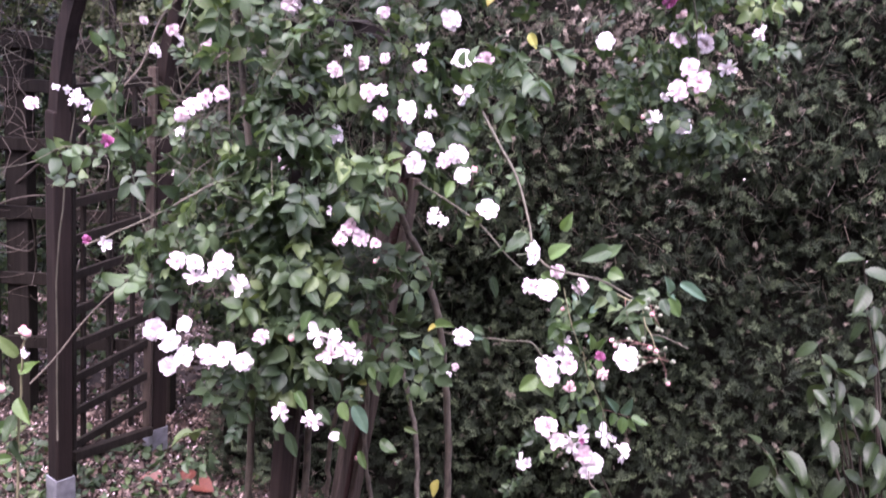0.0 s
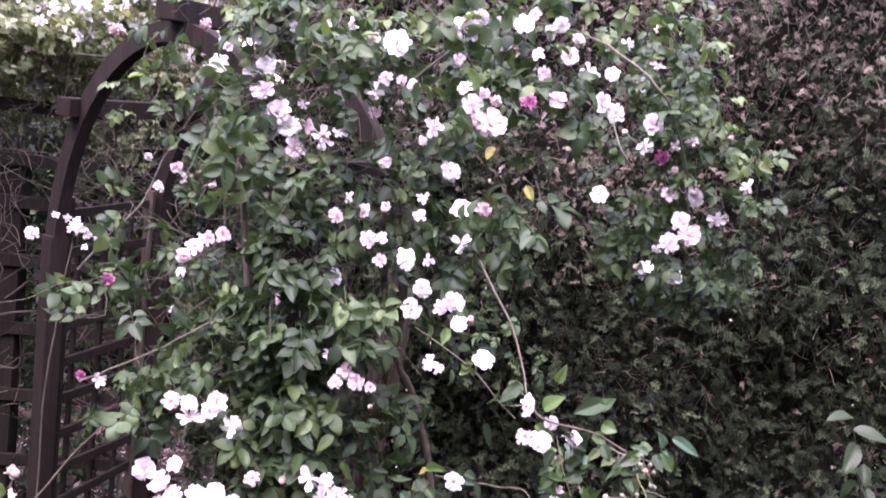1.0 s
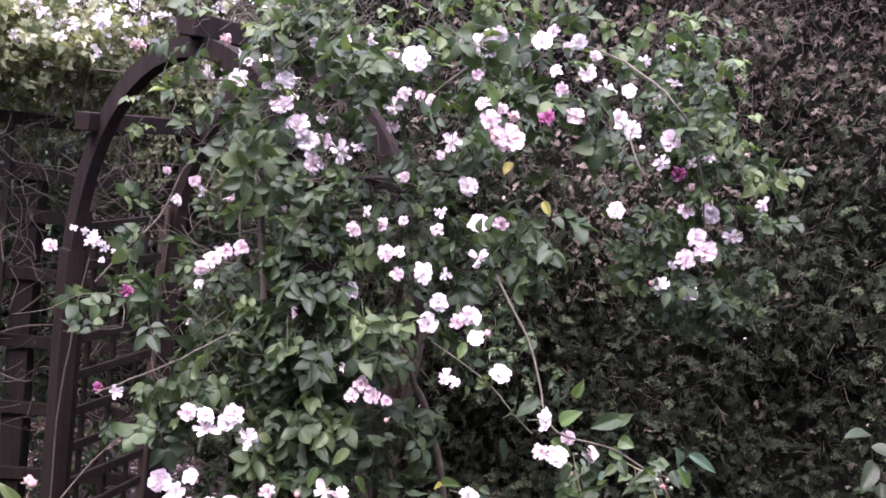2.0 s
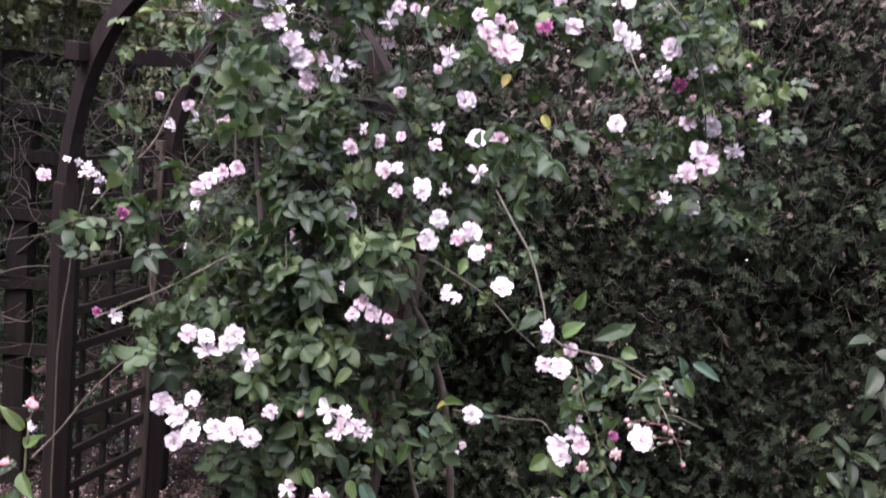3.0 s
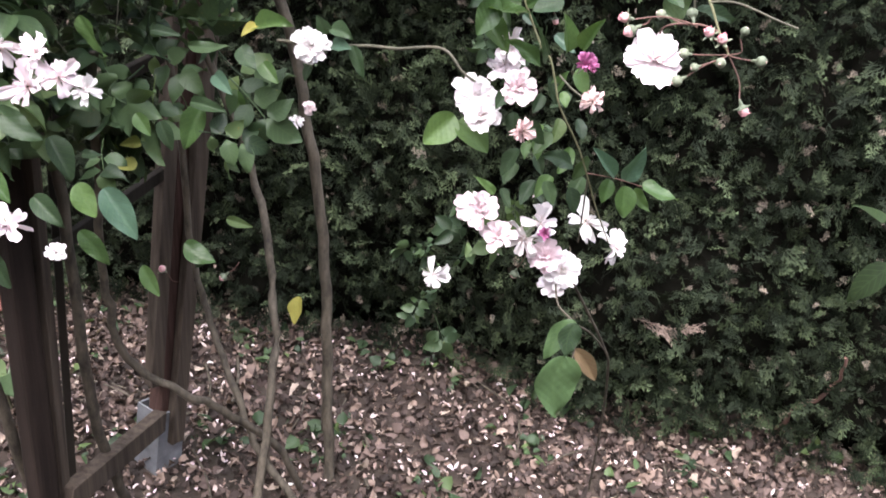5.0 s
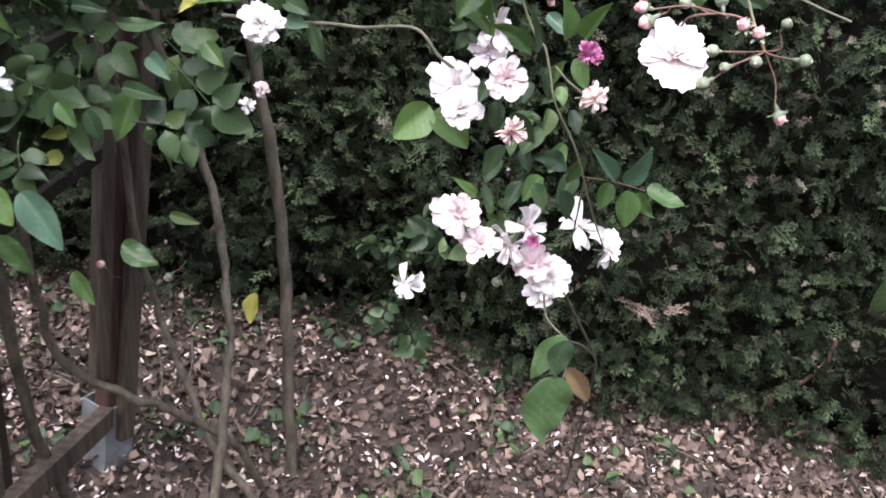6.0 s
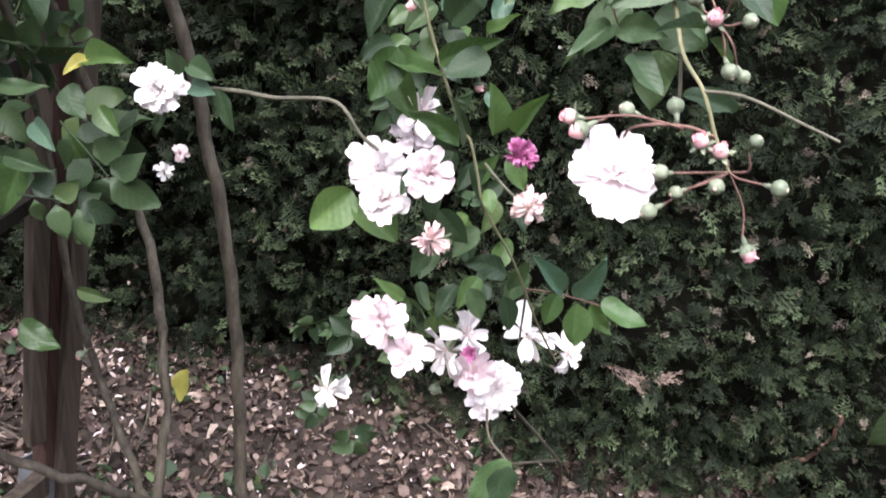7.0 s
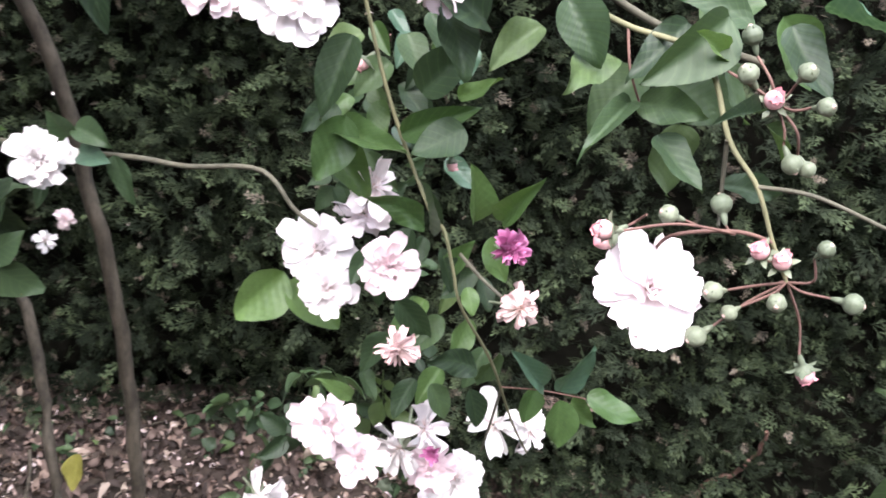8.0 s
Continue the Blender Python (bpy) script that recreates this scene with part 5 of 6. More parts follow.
for a, b, wide, stage in [
        ((0.371, 1.650, 1.101), (0.412, 1.660, 1.099), 0.0098, 0),
        ((0.382, 1.650, 1.090), (0.412, 1.660, 1.099), 0.0081, 0),
        ((0.370, 1.650, 1.078), (0.412, 1.660, 1.099), 0.0105, 0),
        ((0.431, 1.650, 1.056), (0.412, 1.660, 1.099), 0.0112, 2),
        ((0.390, 1.655, 1.118), (0.412, 1.660, 1.099), 0.0102, 2),
        ((0.402, 1.655, 1.113), (0.412, 1.660, 1.099), 0.0104, 2),
        ((0.391, 1.680, 1.174), (0.396, 1.685, 1.170), 0.0105, 2),
        ((0.046, 1.860, 1.376), (0.041, 1.860, 1.345), 0.0156, 2),
        ((0.308, 1.893, 0.753), (0.316, 1.880, 0.798), 0.0122, 1),
        ((-0.165, 2.200, 0.564), (-0.145, 2.220, 0.530), 0.0140, 1),
        ((-0.061, 2.100, 0.612), (-0.038, 2.100, 0.638), 0.0131, 1),
        ((-0.297, 1.900, 0.979), (-0.286, 1.920, 1.010), 0.0200, 1)]:
    add_stalked_bud(rose, a, b, wide, stage)
for a, b, wide, stage in [
        ((0.253, 1.860, 1.112), (0.267, 1.860, 1.130), 0.0107, 2),
        ((0.296, 1.800, 1.081), (0.294, 1.800, 1.098), 0.0078, 2),
        ((-0.792, 1.760, 0.988), (-0.805, 1.780, 0.947), 0.0219, 1),
        ((0.399, 2.076, 1.489), (0.413, 2.076, 1.509), 0.0140, 1),
        ((0.333, 1.680, 1.108), (0.349, 1.680, 1.120), 0.0124, 1),
        ((-0.131, 1.840, 1.179), (-0.123, 1.840, 1.190), 0.0112, 1),
        ((0.307, 1.935, 1.776), (0.329, 1.935, 1.760), 0.0154, 1),
        ((0.582, 2.155, 1.789), (0.562, 2.155, 1.759), 0.0171, 1)]:
    add_stalked_bud(rose, a, b, wide, stage)
# stalks of the spray and the thin canes around it
part("cane", (*tube([(0.324, 1.760, 1.188), (0.351, 1.745, 1.180), (0.375, 1.715, 1.178), (0.383, 1.690, 1.151), (0.393, 1.675, 1.137), (0.402, 1.665, 1.116), (0.412, 1.660, 1.099)], [0.0015, 0.0009], 8), [M_CANE]), None, rose)
part("cane", (*tube([(0.375, 1.715, 1.178), (0.387, 1.690, 1.175), (0.396, 1.685, 1.170)], [0.0007, 0.0005], 6), [M_REDCANE]), None, rose)
part("cane", (*tube([(0.393, 1.675, 1.137), (0.410, 1.660, 1.141), (0.441, 1.650, 1.132), (0.455, 1.640, 1.129)], [0.001, 0.0008], 6), [M_WIRY]), None, rose)
part("cane", (*tube([(0.402, 1.665, 1.116), (0.383, 1.665, 1.121), (0.358, 1.670, 1.116), (0.362, 1.690, 1.094)], [0.0009, 0.0008], 6), [M_REDCANE]), None, rose)
part("cane", (*tube([(0.351, 1.745, 1.180), (0.352, 1.735, 1.164), (0.358, 1.730, 1.150)], [0.0008, 0.0005], 6), [M_REDCANE]), None, rose)
part("cane", (*tube([(0.382, 1.690, 1.151), (0.387, 1.690, 1.126), (0.384, 1.680, 1.115)], [0.0011, 0.0008], 6), [M_WIRY]), None, rose)
part("cane", (*tube([(0.020, 2.030, 0.977), (0.080, 2.000, 0.984), (0.127, 1.970, 0.995), (0.157, 1.950, 1.000), (0.204, 1.930, 1.009), (0.226, 1.910, 0.991), (0.240, 1.900, 0.984)], [0.0021, 0.0014], 6), [M_WIRY]), None, rose)
part("cane", (*tube([(0.247, 1.850, 1.160), (0.265, 1.830, 1.103), (0.287, 1.800, 1.054), (0.293, 1.785, 1.049), (0.300, 1.780, 1.027), (0.308, 1.780, 1.003), (0.336, 1.790, 0.956), (0.370, 1.820, 0.882), (0.400, 1.850, 0.824)], [0.0012, 0.0008], 6), [M_CANE]), None, rose)
part("cane", (*tube([(0.305, 1.790, 1.032), (0.316, 1.780, 1.023), (0.325, 1.765, 1.020), (0.327, 1.755, 1.024)], [0.0011, 0.0008], 6), [M_WIRY]), None, rose)
part("cane", (*tube([(0.349, 1.800, 0.928), (0.378, 1.800, 0.924), (0.409, 1.800, 0.916)], [0.0005, 0.0004], 6), [M_REDCANE]), None, rose)
part("cane", (*tube([(0.354, 1.810, 0.918), (0.360, 1.830, 0.876), (0.369, 1.860, 0.817)], [0.001, 0.0008], 6), [M_WIRY]), None, rose)
part("cane", (*tube([(0.351, 1.860, 0.761), (0.353, 1.840, 0.745), (0.369, 1.820, 0.734), (0.372, 1.810, 0.714), (0.368, 1.800, 0.699)], [0.0013, 0.0009], 6), [M_BARK]), None, rose)
part("cane", (*tube([(0.375, 1.870, 0.756), (0.461, 1.980, 0.596), (0.497, 2.050, 0.506), (0.572, 2.250, 0.247), (0.609, 2.352, -0.01)], [0.0016, 0.0022], 6), [M_BARK]), None, rose)
part("cane", (*tube([(0.369, 1.820, 0.734), (0.410, 1.880, 0.681), (0.464, 1.980, 0.589)], [0.0012, 0.001], 6), [M_BARK]), None, rose)
part("cane", (*tube([(0.052, 1.950, 1.481), (0.092, 1.900, 1.424), (0.131, 1.860, 1.368), (0.161, 1.820, 1.290), (0.171, 1.790, 1.254), (0.205, 1.770, 1.219), (0.302, 1.760, 1.207), (0.371, 1.755, 1.178), (0.426, 1.750, 1.165)], [0.0026, 0.0018], 6), [M_WIRY]), None, rose)
part("cane", (*tube([(-0.063, 2.000, 1.313), (0.012, 1.930, 1.289), (0.072, 1.880, 1.262), (0.122, 1.840, 1.221), (0.155, 1.800, 1.203)], [0.0018, 0.0013], 6), [M_WIRY]), None, rose)
part("cane", (*tube([(0.313, 2.150, 1.803), (0.303, 1.935, 1.745), (0.347, 1.979, 1.697)], [0.002, 0.0014], 6), [M_WIRY]), None, rose)
part("cane", (*tube([(0.150, 2.000, 1.654), (0.163, 2.000, 1.620), (0.161, 2.000, 1.572), (0.136, 1.990, 1.534)], [0.0013, 0.0008], 6), [M_WIRY]), None, rose)
part("cane", (*tube([(-0.872, 1.950, 0.794), (-0.834, 2.000, 0.844), (-0.772, 2.050, 0.939), (-0.675, 2.100, 1.041)], [0.0022, 0.0017], 6), [M_BARK]), None, rose)
part("cane", (*tube([(-0.861, 2.200, 1.304), (-0.801, 2.220, 1.390), (-0.737, 2.250, 1.475), (-0.707, 2.300, 1.585), (-0.651, 2.300, 1.652)], [0.003, 0.0026], 6), [M_BARK]), None, rose)


# canes: each is a list of places from its foot to its tip, and its radius at both ends
def cane(mat, pts, r0, r1):
    part("cane", (*tube(pts, [r0, r1], 8, 0.0018), [mat]), None, rose)


cane(M_BARK, [(0.091, 2.382, -0.02), (0.084, 2.403, 0.2), (0.075, 2.423, 0.4), (0.055, 2.435, 0.6), (0.021, 2.443, 0.8), (-0.04, 2.44, 1.0), (-0.115, 2.40, 1.15), (-0.16, 2.30, 1.38), (-0.17, 2.2, 1.6)], 0.0105, 0.008)
cane(M_BARK, [(-0.03, 2.09, -0.02), (-0.025, 2.13, 0.1), (-0.014, 2.189, 0.25), (-0.003, 2.259, 0.4), (-0.021, 2.332, 0.55), (-0.066, 2.39, 0.7), (-0.13, 2.40, 0.87), (-0.17, 2.3, 1.1), (-0.18, 2.2, 1.3)], 0.008, 0.006)
cane(M_BARK, [(0.07, 2.27, -0.02), (0.03, 2.285, 0.03), (-0.038, 2.315, 0.12), (-0.083, 2.36, 0.22), (-0.125, 2.405, 0.32), (-0.155, 2.42, 0.45), (-0.17, 2.38, 0.8), (-0.2, 2.25, 1.2)], 0.0078, 0.0055)
cane(M_BARK, [(-0.27, 2.3, -0.02), (-0.29, 2.2, 0.3), (-0.28, 2.14, 0.7), (-0.32, 2.12, 1.1), (-0.38, 2.12, 1.6)], 0.010, 0.007)
cane(M_BARK, [(-0.40, 2.25, -0.02), (-0.42, 2.16, 0.35), (-0.42, 2.12, 0.8), (-0.45, 2.12, 1.3), (-0.52, 2.18, 1.75)], 0.010, 0.007)
cane(M_BARK, [(-0.19, 2.03, 0.95), (-0.206, 2.05, 0.783), (-0.222, 2.1, 0.601), (-0.217, 2.15, 0.437), (-0.142, 2.2, 0.334), (-0.079, 2.25, 0.252), (0.0, 2.32, 0.12), (0.04, 2.36, -0.02)], 0.0055, 0.0075)
cane(M_WIRY, [(-0.2, 2.15, 1.75), (0.0, 2.12, 1.95), (0.2, 2.15, 1.98), (0.347, 1.935, 1.882), (0.452, 2.023, 1.750), (0.505, 2.093, 1.574)], 0.0032, 0.0018)
cane(M_WIRY, [(-1.10, 2.64, 0.3), (-1.06, 2.56, 0.9), (-0.99, 2.505, 1.33)], 0.003, 0.002)
cane(M_WIRY, [(-0.3, 2.1, 1.2), (-0.45, 2.02, 1.28), (-0.6, 1.98, 1.2), (-0.75, 1.95, 1.12)], 0.003, 0.002)

# leaves: near ones singly, the rest as one mass
LUMPS = [
    (-0.25, 2.17, 1.80, 0.52, 0.26, 0.26, 120), (-0.22, 2.15, 1.40, 0.42, 0.24, 0.36, 130), (-0.56, 2.15, 1.48, 0.20, 0.2, 0.22, 20),
    (-0.32, 2.08, 1.02, 0.32, 0.2, 0.24, 62), (-0.2, 2.12, 0.86, 0.2, 0.1, 0.14, 7), (-0.55, 2.02, 1.17, 0.2, 0.14, 0.14, 26),
    (0.22, 2.15, 1.97, 0.34, 0.16, 0.17, 48), (0.50, 2.18, 1.65, 0.207, 0.108, 0.216, 80), (0.37, 2.07, 1.85, 0.198, 0.108, 0.126, 26),
    (0.52, 2.23, 1.51, 0.171, 0.054, 0.135, 80), (0.06, 1.95, 1.52, 0.16, 0.12, 0.2, 30), (-0.72, 1.98, 1.22, 0.12, 0.1, 0.16, 16)]
LUMPS += [
    (-0.05, 2.08, 1.15, 0.12, 0.1, 0.2, 14), (0.13, 1.86, 1.36, 0.08, 0.06, 0.14, 10), (0.25, 1.90, 1.08, 0.08, 0.04, 0.11, 9),
    (0.28, 1.94, 0.86, 0.06, 0.04, 0.09, 6), (0.23, 2.04, 0.66, 0.05, 0.05, 0.06, 4), (-0.30, 1.95, 1.30, 0.22, 0.05, 0.35, 34),
    (-0.35, 1.97, 1.72, 0.25, 0.06, 0.2, 26), (-0.44, 2.0, 0.74, 0.2, 0.1, 0.12, 9), (-0.33, 1.99, 1.25, 0.08, 0.03, 0.4, 34),
    (-0.45, 2.1, 1.70, 0.16, 0.06, 0.13, 10), (-0.31, 2.0, 1.12, 0.05, 0.03, 0.28, 26), (-0.2, 2.0, 0.98, 0.22, 0.08, 0.14, 14)]
LUMPS += [
    (-0.10, 2.2, 1.35, 0.1, 0.06, 0.4, 20), (0.12, 2.1, 1.62, 0.16, 0.1, 0.22, 24), (-0.36, 2.14, 1.90, 0.24, 0.12, 0.09, 40), (-0.05, 2.1, 1.86, 0.2, 0.1, 0.12, 20)]
spots, mass = [], []
for cx, cy, cz, rx, ry, rz, count in LUMPS:
    d = rng.normal(0, 1, (count * 3, 3))
    d /= np.linalg.norm(d, axis=1, keepdims=True)
    d *= rng.uniform(0.25, 1.0, (count * 3, 1)) ** 0.6
    q = np.array([cx, cy, cz]) + d * np.array([rx, ry, rz])
    mass.append((q, d))
q = np.concatenate([a for a, _ in mass])
d = np.concatenate([b for _, b in mass])
gap = np.array([noise.noise((a[0] * 6.5, a[1] * 6.5, a[2] * 6.5)) for a in q])
ok = gap > np.where(q[:, 0] > 0.3, -0.1, 0.05)
# leaves close round the front post of the arch
ok |= (np.abs(q[:, 0] + 0.33) < 0.09) & (np.abs(q[:, 1] - 2.0) < 0.05) & (q[:, 2] > 0.85)
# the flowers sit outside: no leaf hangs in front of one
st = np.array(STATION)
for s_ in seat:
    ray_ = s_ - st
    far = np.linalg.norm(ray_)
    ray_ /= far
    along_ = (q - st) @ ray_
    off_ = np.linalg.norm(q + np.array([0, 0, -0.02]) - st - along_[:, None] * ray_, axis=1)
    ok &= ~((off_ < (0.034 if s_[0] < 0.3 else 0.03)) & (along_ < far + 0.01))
# bare space round the long side cane
ok &= ~((q[:, 0] > 0.04) & (q[:, 0] < 0.235) & (q[:, 2] > 0.88) & (q[:, 2] < 1.25))
# open space between the crown and the side bough
slant = 0.14 * (1.74 - q[:, 2])
ok &= ~((q[:, 0] > 0.13 + slant) & (q[:, 0] < 0.295 + slant) & (q[:, 2] > 1.30) & (q[:, 2] < 1.76))
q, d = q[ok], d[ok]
ways = d * 0.7 + rng.normal(0, 0.55, d.shape) + np.array([0, -0.2, -0.5])
ups = np.array([0, -0.4, 0.75]) + rng.normal(0, 0.7, d.shape)
sizes = rng.uniform(0.055, 0.115, len(q)) * np.where((q[:, 0] > 0.05) & (q[:, 2] < 1.45), 0.62, np.where(q[:, 0] > 0.3, 0.75, 1.0))
pm = frames(q, ways, ups, sizes)
near = np.argsort(q[:, 1] + rng.uniform(0, 0.1, len(q)))[:260]
is_near = np.zeros(len(q), bool)
is_near[near] = True
for m in pm[is_near]:
    ob = new("leaf", LEAVES[rng.integers(0, len(LEAVES))])
    ob.matrix_basis = Matrix([list(r) for r in m])
    under(ob, rose)
rest = pm[~is_near]
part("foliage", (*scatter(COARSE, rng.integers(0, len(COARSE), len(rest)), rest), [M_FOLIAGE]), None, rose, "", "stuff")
# wiry side shoots
shoot = [tube([(0, 0, 0), (0.3, 0.05, 0.04), (0.65, -0.02, 0.03), (1, 0.06, -0.06)], [0.006, 0.003], 4)]
k = 900
pk = rng.choice(np.where((q[:, 0] < -0.1) & (q[:, 2] > 1.0) & (q[:, 1] > 2.0))[0], k)
sm = frames(q[pk] - ways[pk] * 0.03, ways[pk] + rng.normal(0, 0.5, (k, 3)), rng.normal(0, 1, (k, 3)), rng.uniform(0.08, 0.2, k))
part("side_growth", (*scatter(shoot, np.zeros(k, int), sm), [M_WIRY]), None, rose, "thin green side shoots", "stuff")
# pale young growth along the top
fresh = []
for cx, cy, cz, rx, ry, rz, count in ((-0.30, 2.06, 1.92, 0.36, 0.14, 0.12, 50), (0.20, 2.08, 1.98, 0.34, 0.12, 0.14, 60), (0.40, 2.00, 1.90, 0.18, 0.108, 0.126, 30), (0.54, 2.12, 1.72, 0.162, 0.072, 0.144, 36), (-0.66, 2.2, 1.72, 0.16, 0.08, 0.10, 14), (-0.42, 2.22, 1.94, 0.18, 0.1, 0.07, 24)):
    a = rng.normal(0, 1, (count, 3))
    a /= np.linalg.norm(a, axis=1, keepdims=True)
    fresh.append(np.array([cx, cy, cz]) + a * rng.uniform(0.2, 1, (count, 1)) ** 0.5 * np.array([rx, ry, rz]))
fresh = np.concatenate(fresh)
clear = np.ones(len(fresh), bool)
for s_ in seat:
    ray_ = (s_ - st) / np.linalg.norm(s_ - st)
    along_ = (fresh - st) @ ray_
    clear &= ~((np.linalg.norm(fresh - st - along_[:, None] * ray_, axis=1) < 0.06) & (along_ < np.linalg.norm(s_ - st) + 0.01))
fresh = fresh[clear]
k = len(fresh)
ym = frames(fresh, rng.normal(0, 0.7, (k, 3)) + np.array([0, -0.3, -0.1]), np.array([0, -0.4, 0.9]) + rng.normal(0, 0.4, (k, 3)), rng.uniform(0.05, 0.09, k))
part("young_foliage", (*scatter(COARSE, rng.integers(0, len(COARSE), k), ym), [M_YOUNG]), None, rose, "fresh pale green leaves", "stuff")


# ---- behind the arch ----
def leafy_mass(owner, name, lumps, pieces, size, mat, seed, droop=-0.2):
    r = np.random.default_rng(seed)
    qs = []
    for cx, cy, cz, rx, ry, rz, count in lumps:
        d = r.normal(0, 1, (count, 3))
        d /= np.linalg.norm(d, axis=1, keepdims=True)
        qs.append(np.array([cx, cy, cz]) + d * r.uniform(0.2, 1, (count, 1)) ** 0.5 * np.array([rx, ry, rz]))
    q = np.concatenate(qs)
    q = q[q[:, 2] > 0.03]
    n = len(q)
    m = frames(q, r.normal(0, 1, (n, 3)) + np.array([0, -0.4, droop]), r.normal(0, 0.6, (n, 3)) + np.array([0, -0.3, 0.8]), r.uniform(*size, n))
    return part(name, (*scatter(pieces, r.integers(0, len(pieces), n), m), [mat]), None, owner, "", "stuff"), q


rambler = thing("rambling_rose", (-2.0, 4.1, 0), "pale green rambling rose with small white flowers on the trellis fence", "rose bush")
LUMPS_BACK = [(-2.2, 3.6, 2.1, 0.7, 0.25, 0.4, 1800), (-1.4, 3.65, 2.15, 0.7, 0.25, 0.42, 2400), (-0.6, 3.8, 2.35, 0.6, 0.3, 0.45, 1500), (-1.5, 3.45, 1.86, 0.8, 0.16, 0.16, 500), (-2.3, 3.25, 1.88, 0.7, 0.25, 0.18, 700), (-1.7, 3.2, 1.90, 0.6, 0.2, 0.17, 800)]
_, bq = leafy_mass(rambler, "foliage", LUMPS_BACK, COARSE, (0.05, 0.095), M_FRESH, 3)
leafy_mass(rambler, "lower_foliage", [(-1.6, 3.5, 1.74, 0.95, 0.16, 0.26, 1300), (-0.9, 3.5, 1.68, 0.5, 0.16, 0.32, 900), (-2.5, 3.4, 1.6, 0.5, 0.2, 0.3, 400)], COARSE, (0.035, 0.07), M_FRESH, 33)
small = [bloom("l", 300 + i) for i in range(3)]
r_ = np.random.default_rng(8)
sel = bq[r_.integers(0, len(bq), 1100)]
fm = frames(sel + np.array([0, -0.08, 0.02]), r_.normal(0, 1, (len(sel), 3)), np.array([0, -1, 0.5]) + r_.normal(0, 0.4, (len(sel), 3)), r_.uniform(0.03, 0.06, len(sel)))
part("blossom", (*scatter(small, r_.integers(0, 3, len(sel)), fm), [M_WHITE]), None, rambler, "small white flowers", "stuff")
wire = [tube([(0, 0, 0), (0.3, 0.08, 0.06), (0.65, -0.03, 0.04), (1, 0.1, -0.12)], [0.006, 0.003], 5)]
k = 240
src = np.stack([r_.uniform(-3.4, -0.4, k), r_.uniform(3.3, 4.2, k), r_.uniform(0.2, 2.2, k)], 1)
wm = frames(src, r_.normal(0, 0.8, (k, 3)) + np.array([0.3, 0, 0.6]), r_.normal(0, 1, (k, 3)), r_.uniform(0.3, 1.0, k))
k2 = 600
src2 = np.stack([r_.uniform(-1.7, -0.35, k2), r_.uniform(3.0, 3.6, k2), r_.uniform(0.5, 2.25, k2)], 1)
src2[:, 1] = np.maximum(src2[:, 1], 3.22 - 0.36 * np.maximum(src2[:, 0] + 0.76, 0))
wm2 = frames(src2, r_.normal(0, 0.8, (k2, 3)) + np.array([0.2, 0, 0.5]), r_.normal(0, 1, (k2, 3)), r_.uniform(0.12, 0.4, k2))
wm = np.concatenate([wm, wm2])
k3 = 1100
src3 = np.stack([r_.uniform(-2.4, -0.35, k3), r_.uniform(3.25, 3.6, k3), r_.uniform(1.3, 2.2, k3)], 1)
wm3 = frames(src3, r_.normal(0, 0.8, (k3, 3)) + np.array([0.2, 0, 0.2]), r_.normal(0, 1, (k3, 3)), r_.uniform(0.1, 0.35, k3))
part("dry_growth", (*scatter(wire, np.zeros(k3, int), wm3), [M_WIRY]), None, rambler, "pale dry side shoots", "stuff")
part("cane_tangle", (*scatter(wire, np.zeros(k + k2, int), wm), [M_TWIG]), None, rambler, "tangled bare brown canes", "stuff")

thicket = thing("dark_shrubbery", (-1.8, 5.0, 0), "dense dark green shrubs behind the trellis fence", "shrubs")
leafy_mass(thicket, "foliage", [(-3.2, 5.0, 0.8, 1.1, 0.4, 1.0, 900), (-1.6, 5.1, 0.9, 1.1, 0.4, 1.1, 1000), (-0.3, 4.9, 0.9, 0.9, 0.4, 1.1, 800), (-2.4, 4.9, 1.5, 1.6, 0.4, 0.7, 700)], [leaflet(4, 3, 0.5)], (0.05, 0.1), M_HEDGE, 5)
leafy_mass(thicket, "undergrowth", [(-1.9, 3.75, 0.8, 0.9, 0.16, 0.9, 1700), (-1.1, 3.7, 1.25, 0.55, 0.14, 0.6, 900), (-0.75, 3.85, 0.6, 0.4, 0.2, 0.6, 420)], COARSE, (0.06, 0.1), M_FOLIAGE, 15)
# near-black lumps behind the leaves, coloured to imitate deep shade
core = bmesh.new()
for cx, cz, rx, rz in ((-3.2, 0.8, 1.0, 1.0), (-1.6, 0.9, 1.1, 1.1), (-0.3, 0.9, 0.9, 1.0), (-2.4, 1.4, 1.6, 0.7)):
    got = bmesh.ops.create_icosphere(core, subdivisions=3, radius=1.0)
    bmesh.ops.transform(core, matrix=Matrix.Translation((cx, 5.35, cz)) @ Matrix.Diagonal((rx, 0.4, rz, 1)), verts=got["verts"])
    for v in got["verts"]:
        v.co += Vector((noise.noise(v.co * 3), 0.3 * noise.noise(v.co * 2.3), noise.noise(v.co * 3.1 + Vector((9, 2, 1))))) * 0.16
part("dark_interior", core, M_SHADEBLACK, thicket)


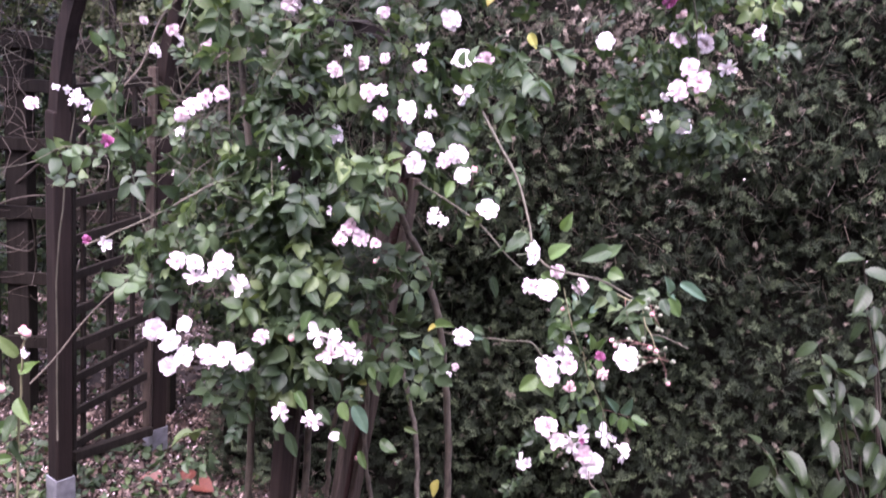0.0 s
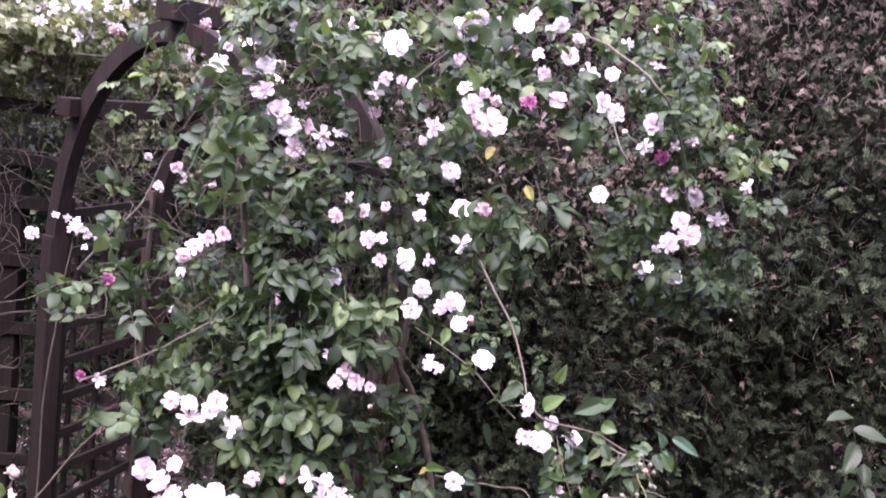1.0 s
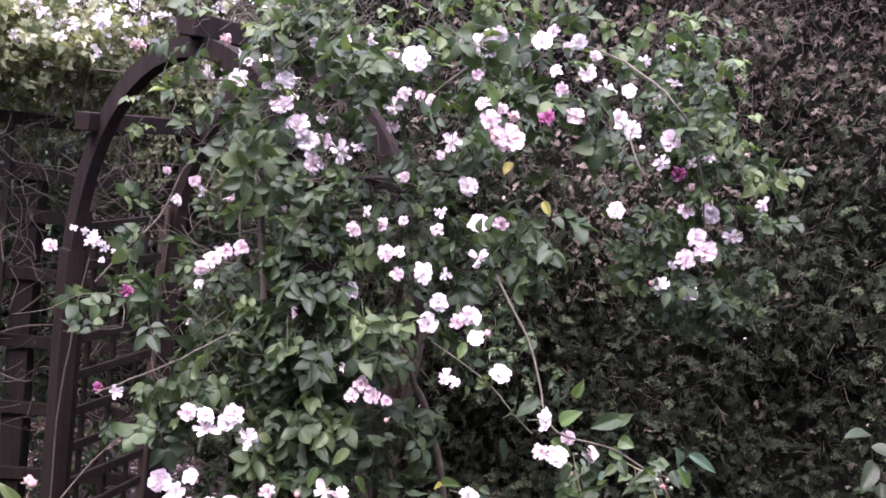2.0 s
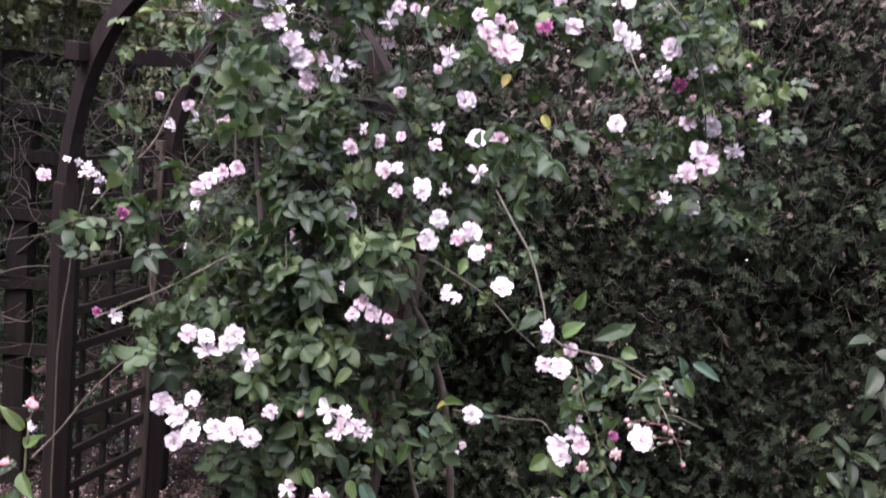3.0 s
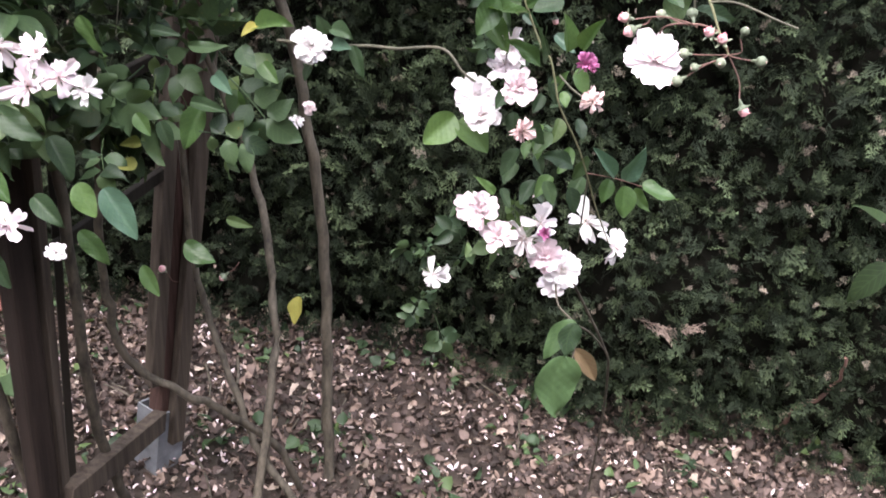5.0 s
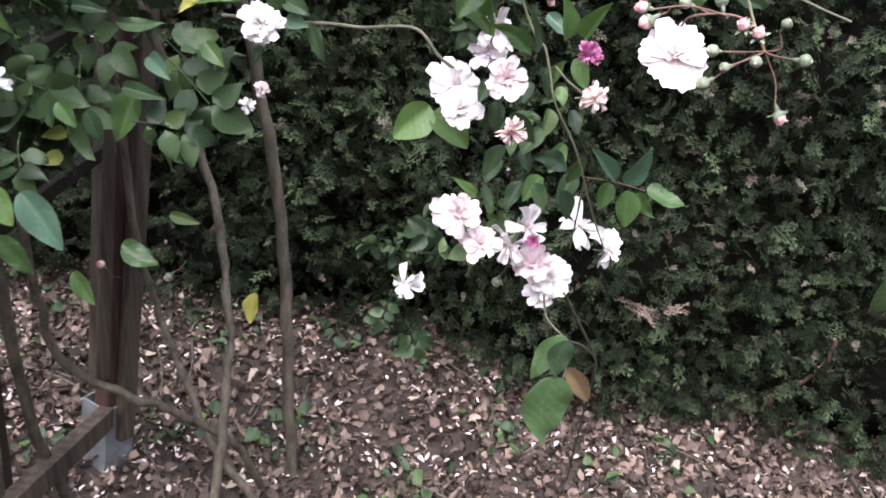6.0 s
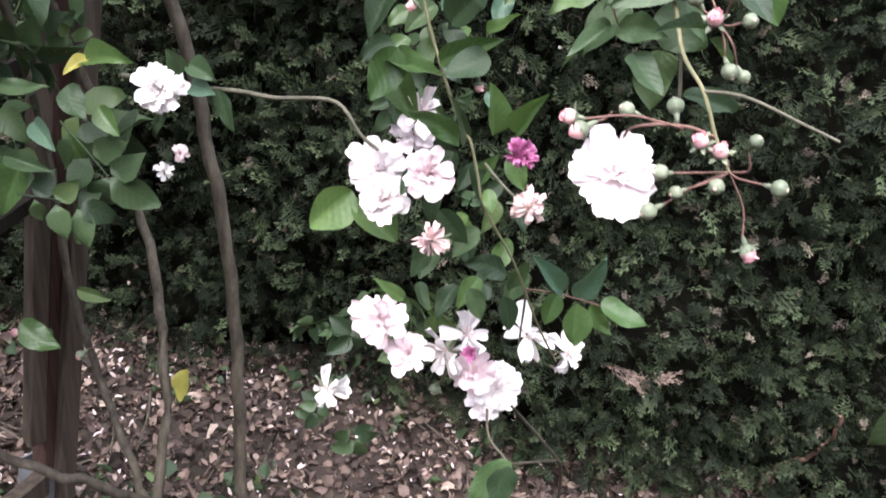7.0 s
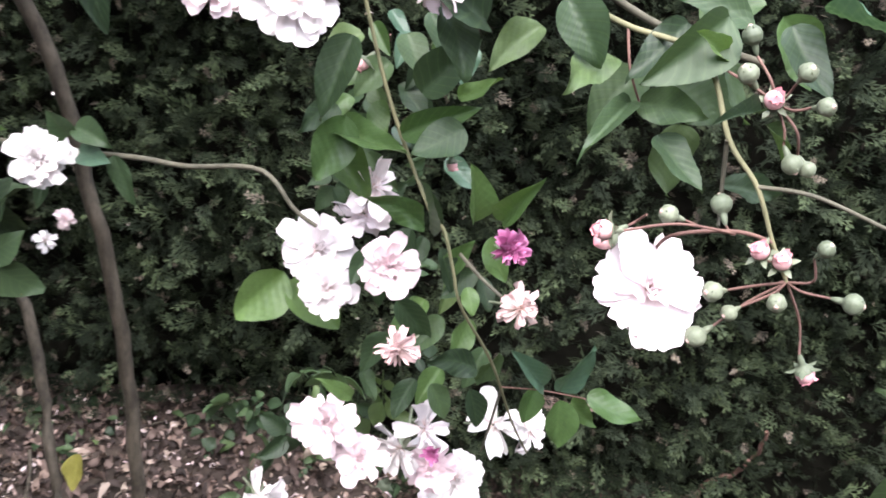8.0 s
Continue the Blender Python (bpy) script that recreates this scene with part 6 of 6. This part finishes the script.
def tall_tree(x, y, height, seed):
    tree = thing("garden_tree", (x, y, 0), "tall dark green garden tree behind the hedge", "tree", "trees behind the hedge")
    part("trunk", (*tube([(x, y, -0.05), (x + 0.1, y, height * 0.3), (x - 0.05, y + 0.1, height * 0.6), (x, y, height * 0.9)], [0.16, 0.05], 9, 0.02), [M_BARK]), None, tree)
    r = np.random.default_rng(seed)
    lumps = []
    for k in range(11):
        a = r.uniform(0, 6.3)
        z = height * r.uniform(0.35, 0.95)
        rad = 1.4 * (1.1 - z / height)
        px, py = x + rad * math.cos(a), y + rad * math.sin(a)
        part("limb", (*tube([(x, y, z - 0.7), ((x + px) / 2, (y + py) / 2, z - 0.2), (px, py, z)], [0.05, 0.015], 6, 0.01), [M_BARK]), None, tree)
        lumps.append((px, py, z, 0.75, 0.75, 0.6, 330))
    leafy_mass(tree, "crown", lumps, [leaflet(4, 3, 0.5)], (0.07, 0.13), M_SHRUB, seed + 1)


tall_tree(1.6, 5.6, 5.2, 21)
tall_tree(4.2, 5.2, 5.6, 31)

# ---- neighbours of the rose ----
def leafy_shrub(name, label, foot, tips, mat, size, seed, per=9, width=0.42):
    shrub = thing(name, foot, label, "shrub")
    r = np.random.default_rng(seed)
    blade = [make_mesh("leaf", *leaflet(7, 5, width, r.uniform(0.1, 0.3), r.uniform(0.1, 0.4), r.uniform(-0.5, 0.5)), [mat]) for _ in range(3)]
    for tip in tips:
        foot_v, tip_v = np.array(foot, float), np.array(tip, float)
        mid = (foot_v + tip_v) / 2 + np.array([0, 0, 0.12 * np.linalg.norm(tip_v - foot_v)])
        pts = [foot_v, mid, tip_v]
        part("stem", (*tube(pts, [0.005, 0.0015], 6, 0.003), [M_TWIG]), None, shrub)
        for k in range(per):
            u = 1 - 0.16 * k / per
            p = (1 - u) ** 2 * foot_v + 2 * u * (1 - u) * mid + u * u * tip_v
            a = r.uniform(0, 6.3)
            way = np.array([math.cos(a), math.sin(a) - 0.3, r.uniform(-1.3, 0.1)])
            m = frames(p[None], way[None], (np.array([0, -0.3, 1]) + r.normal(0, 0.3, 3))[None], np.array([r.uniform(*size)]))[0]
            ob = new("leaf", blade[r.integers(0, 3)])
            ob.matrix_basis = Matrix([list(row) for row in m])
            under(ob, shrub)


leafy_shrub("broadleaf_shrub", "light green young shrub with long pointed leaves beside the hedge", (1.12, 1.95, 0),
            [(0.80, 1.80, 1.29), (0.85, 1.82, 1.19), (0.75, 1.80, 1.11), (0.79, 1.80, 1.06), (0.75, 1.78, 1.02), (0.84, 1.82, 1.00), (0.66, 1.77, 0.90), (0.71, 1.77, 0.89), (0.88, 1.80, 0.99), (0.85, 1.82, 0.87), (0.93, 1.80, 0.86)], M_SHRUB, (0.042, 0.075), 4, 6, 0.46)

shoot_thing = thing("rose_shoot", (-0.86, 1.8, 0), "young rose shoot with rosy buds and pale green leaves", "rose shoot")
part("stem", (*tube([(-0.86, 1.8, 0), (-0.84, 1.8, 0.45), (-0.82, 1.78, 0.8), (-0.80, 1.765, 0.99)], [0.004, 0.002], 6, 0.002), [M_CANE]), None, shoot_thing)
for tint, a, b, wide in [
        ("g", (-0.82, 1.78, 0.93), (-0.86, 1.76, 0.98), 0.03), ("y", (-0.82, 1.78, 0.90), (-0.77, 1.76, 0.93), 0.03), ("g", (-0.83, 1.78, 0.86), (-0.88, 1.76, 0.83), 0.034),
        ("y", (-0.82, 1.78, 0.84), (-0.79, 1.75, 0.80), 0.032), ("g", (-0.83, 1.785, 0.80), (-0.84, 1.75, 0.75), 0.034), ("d", (-0.83, 1.79, 0.78), (-0.88, 1.77, 0.76), 0.03),
        ("g", (-0.84, 1.79, 0.74), (-0.80, 1.76, 0.70), 0.034), ("d", (-0.84, 1.79, 0.70), (-0.89, 1.77, 0.69), 0.03)]:
    add_leaf(shoot_thing, tint, a, b, wide)
add_stalked_bud(shoot_thing, (-0.800, 1.762, 0.992), (-0.812, 1.772, 0.95), 0.021, 2)
add_stalked_bud(shoot_thing, (-0.838, 1.745, 0.872), (-0.826, 1.775, 0.85), 0.022, 2)
add_flower(shoot_thing, "l", Vector((-0.79, 1.74, 0.955)), 0.022, Vector((0.1, -1, 0.5)), 3)

# broad leaves of a low plant in the litter
low_plant = thing("low_garden_plant", (-0.72, 2.86, 0), "low garden plant with broad reddish and green leaves in the litter", "plant")
M_RED = leaf_material("reddish_leaf", [(0, (0.10, 0.03, 0.022)), (1, (0.15, 0.045, 0.03))], 0.5, 0.1, per_object=True)
BROAD = make_mesh("leaf", *leaflet(8, 5, 0.8, 0.25, 0.1), [M_RED])
BROAD_GREEN = make_mesh("leaf", *leaflet(8, 5, 0.7, 0.2, 0.15), [M_LEAF])
for me, a, yaw, size, rise in ((BROAD, (-0.86, 2.93, 0.03), 190, 0.09, 0.1), (BROAD, (-0.76, 2.93, 0.03), -30, 0.09, 0.15), (BROAD, (-0.80, 2.96, 0.02), 80, 0.07, 0.3),
                               (BROAD_GREEN, (-0.56, 2.55, 0.10), 160, 0.085, -0.1), (BROAD_GREEN, (-0.56, 2.55, 0.10), 230, 0.08, -0.05), (BROAD_GREEN, (-0.56, 2.55, 0.10), 300, 0.085, 0.1),
                               (BROAD_GREEN, (-0.56, 2.55, 0.10), 20, 0.07, 0.15), (BROAD_GREEN, (-0.95, 2.85, 0.03), 60, 0.06, 0.2), (BROAD_GREEN, (-0.95, 2.85, 0.03), 200, 0.06, 0.1)):
    way = np.array([math.cos(radians(yaw)), math.sin(radians(yaw)), rise])
    m = frames(np.array([a]), way[None], np.array([[0, -0.35, 1.0]]), np.array([size]))[0]
    ob = new("leaf", me)
    ob.matrix_basis = Matrix([list(row) for row in m])
    under(ob, low_plant)
part("stem", (*tube([(-0.56, 2.56, -0.02), (-0.565, 2.55, 0.05), (-0.56, 2.55, 0.10)], [0.003, 0.002], 5), [M_CANE]), None, low_plant)



# ---- unseen plain blocks added to close the garden and cut low sky light ----
def sky_blocker(name, x0, x1, y0, y1, top):
    bm = box_bm(bmesh.new(), x0, x1, y0, y1, -0.05, top, None, 0.0)
    me = bpy.data.meshes.new(name)
    bm.to_mesh(me)
    bm.free()
    me.materials.append(M_SHADEBLACK)
    tagged(new(name, me), "unseen plain tall dark block added to close the garden and cut sky light", "hedge", kind="structure")


sky_blocker("sky_blocker_south", -3.2, 2.7, -2.4, -1.8, 3.7)
sky_blocker("sky_blocker_east", 2.1, 2.7, -1.8, 1.4, 3.7)
sky_blocker("sky_blocker_west", -3.2, -2.6, -1.8, 2.9, 3.0)
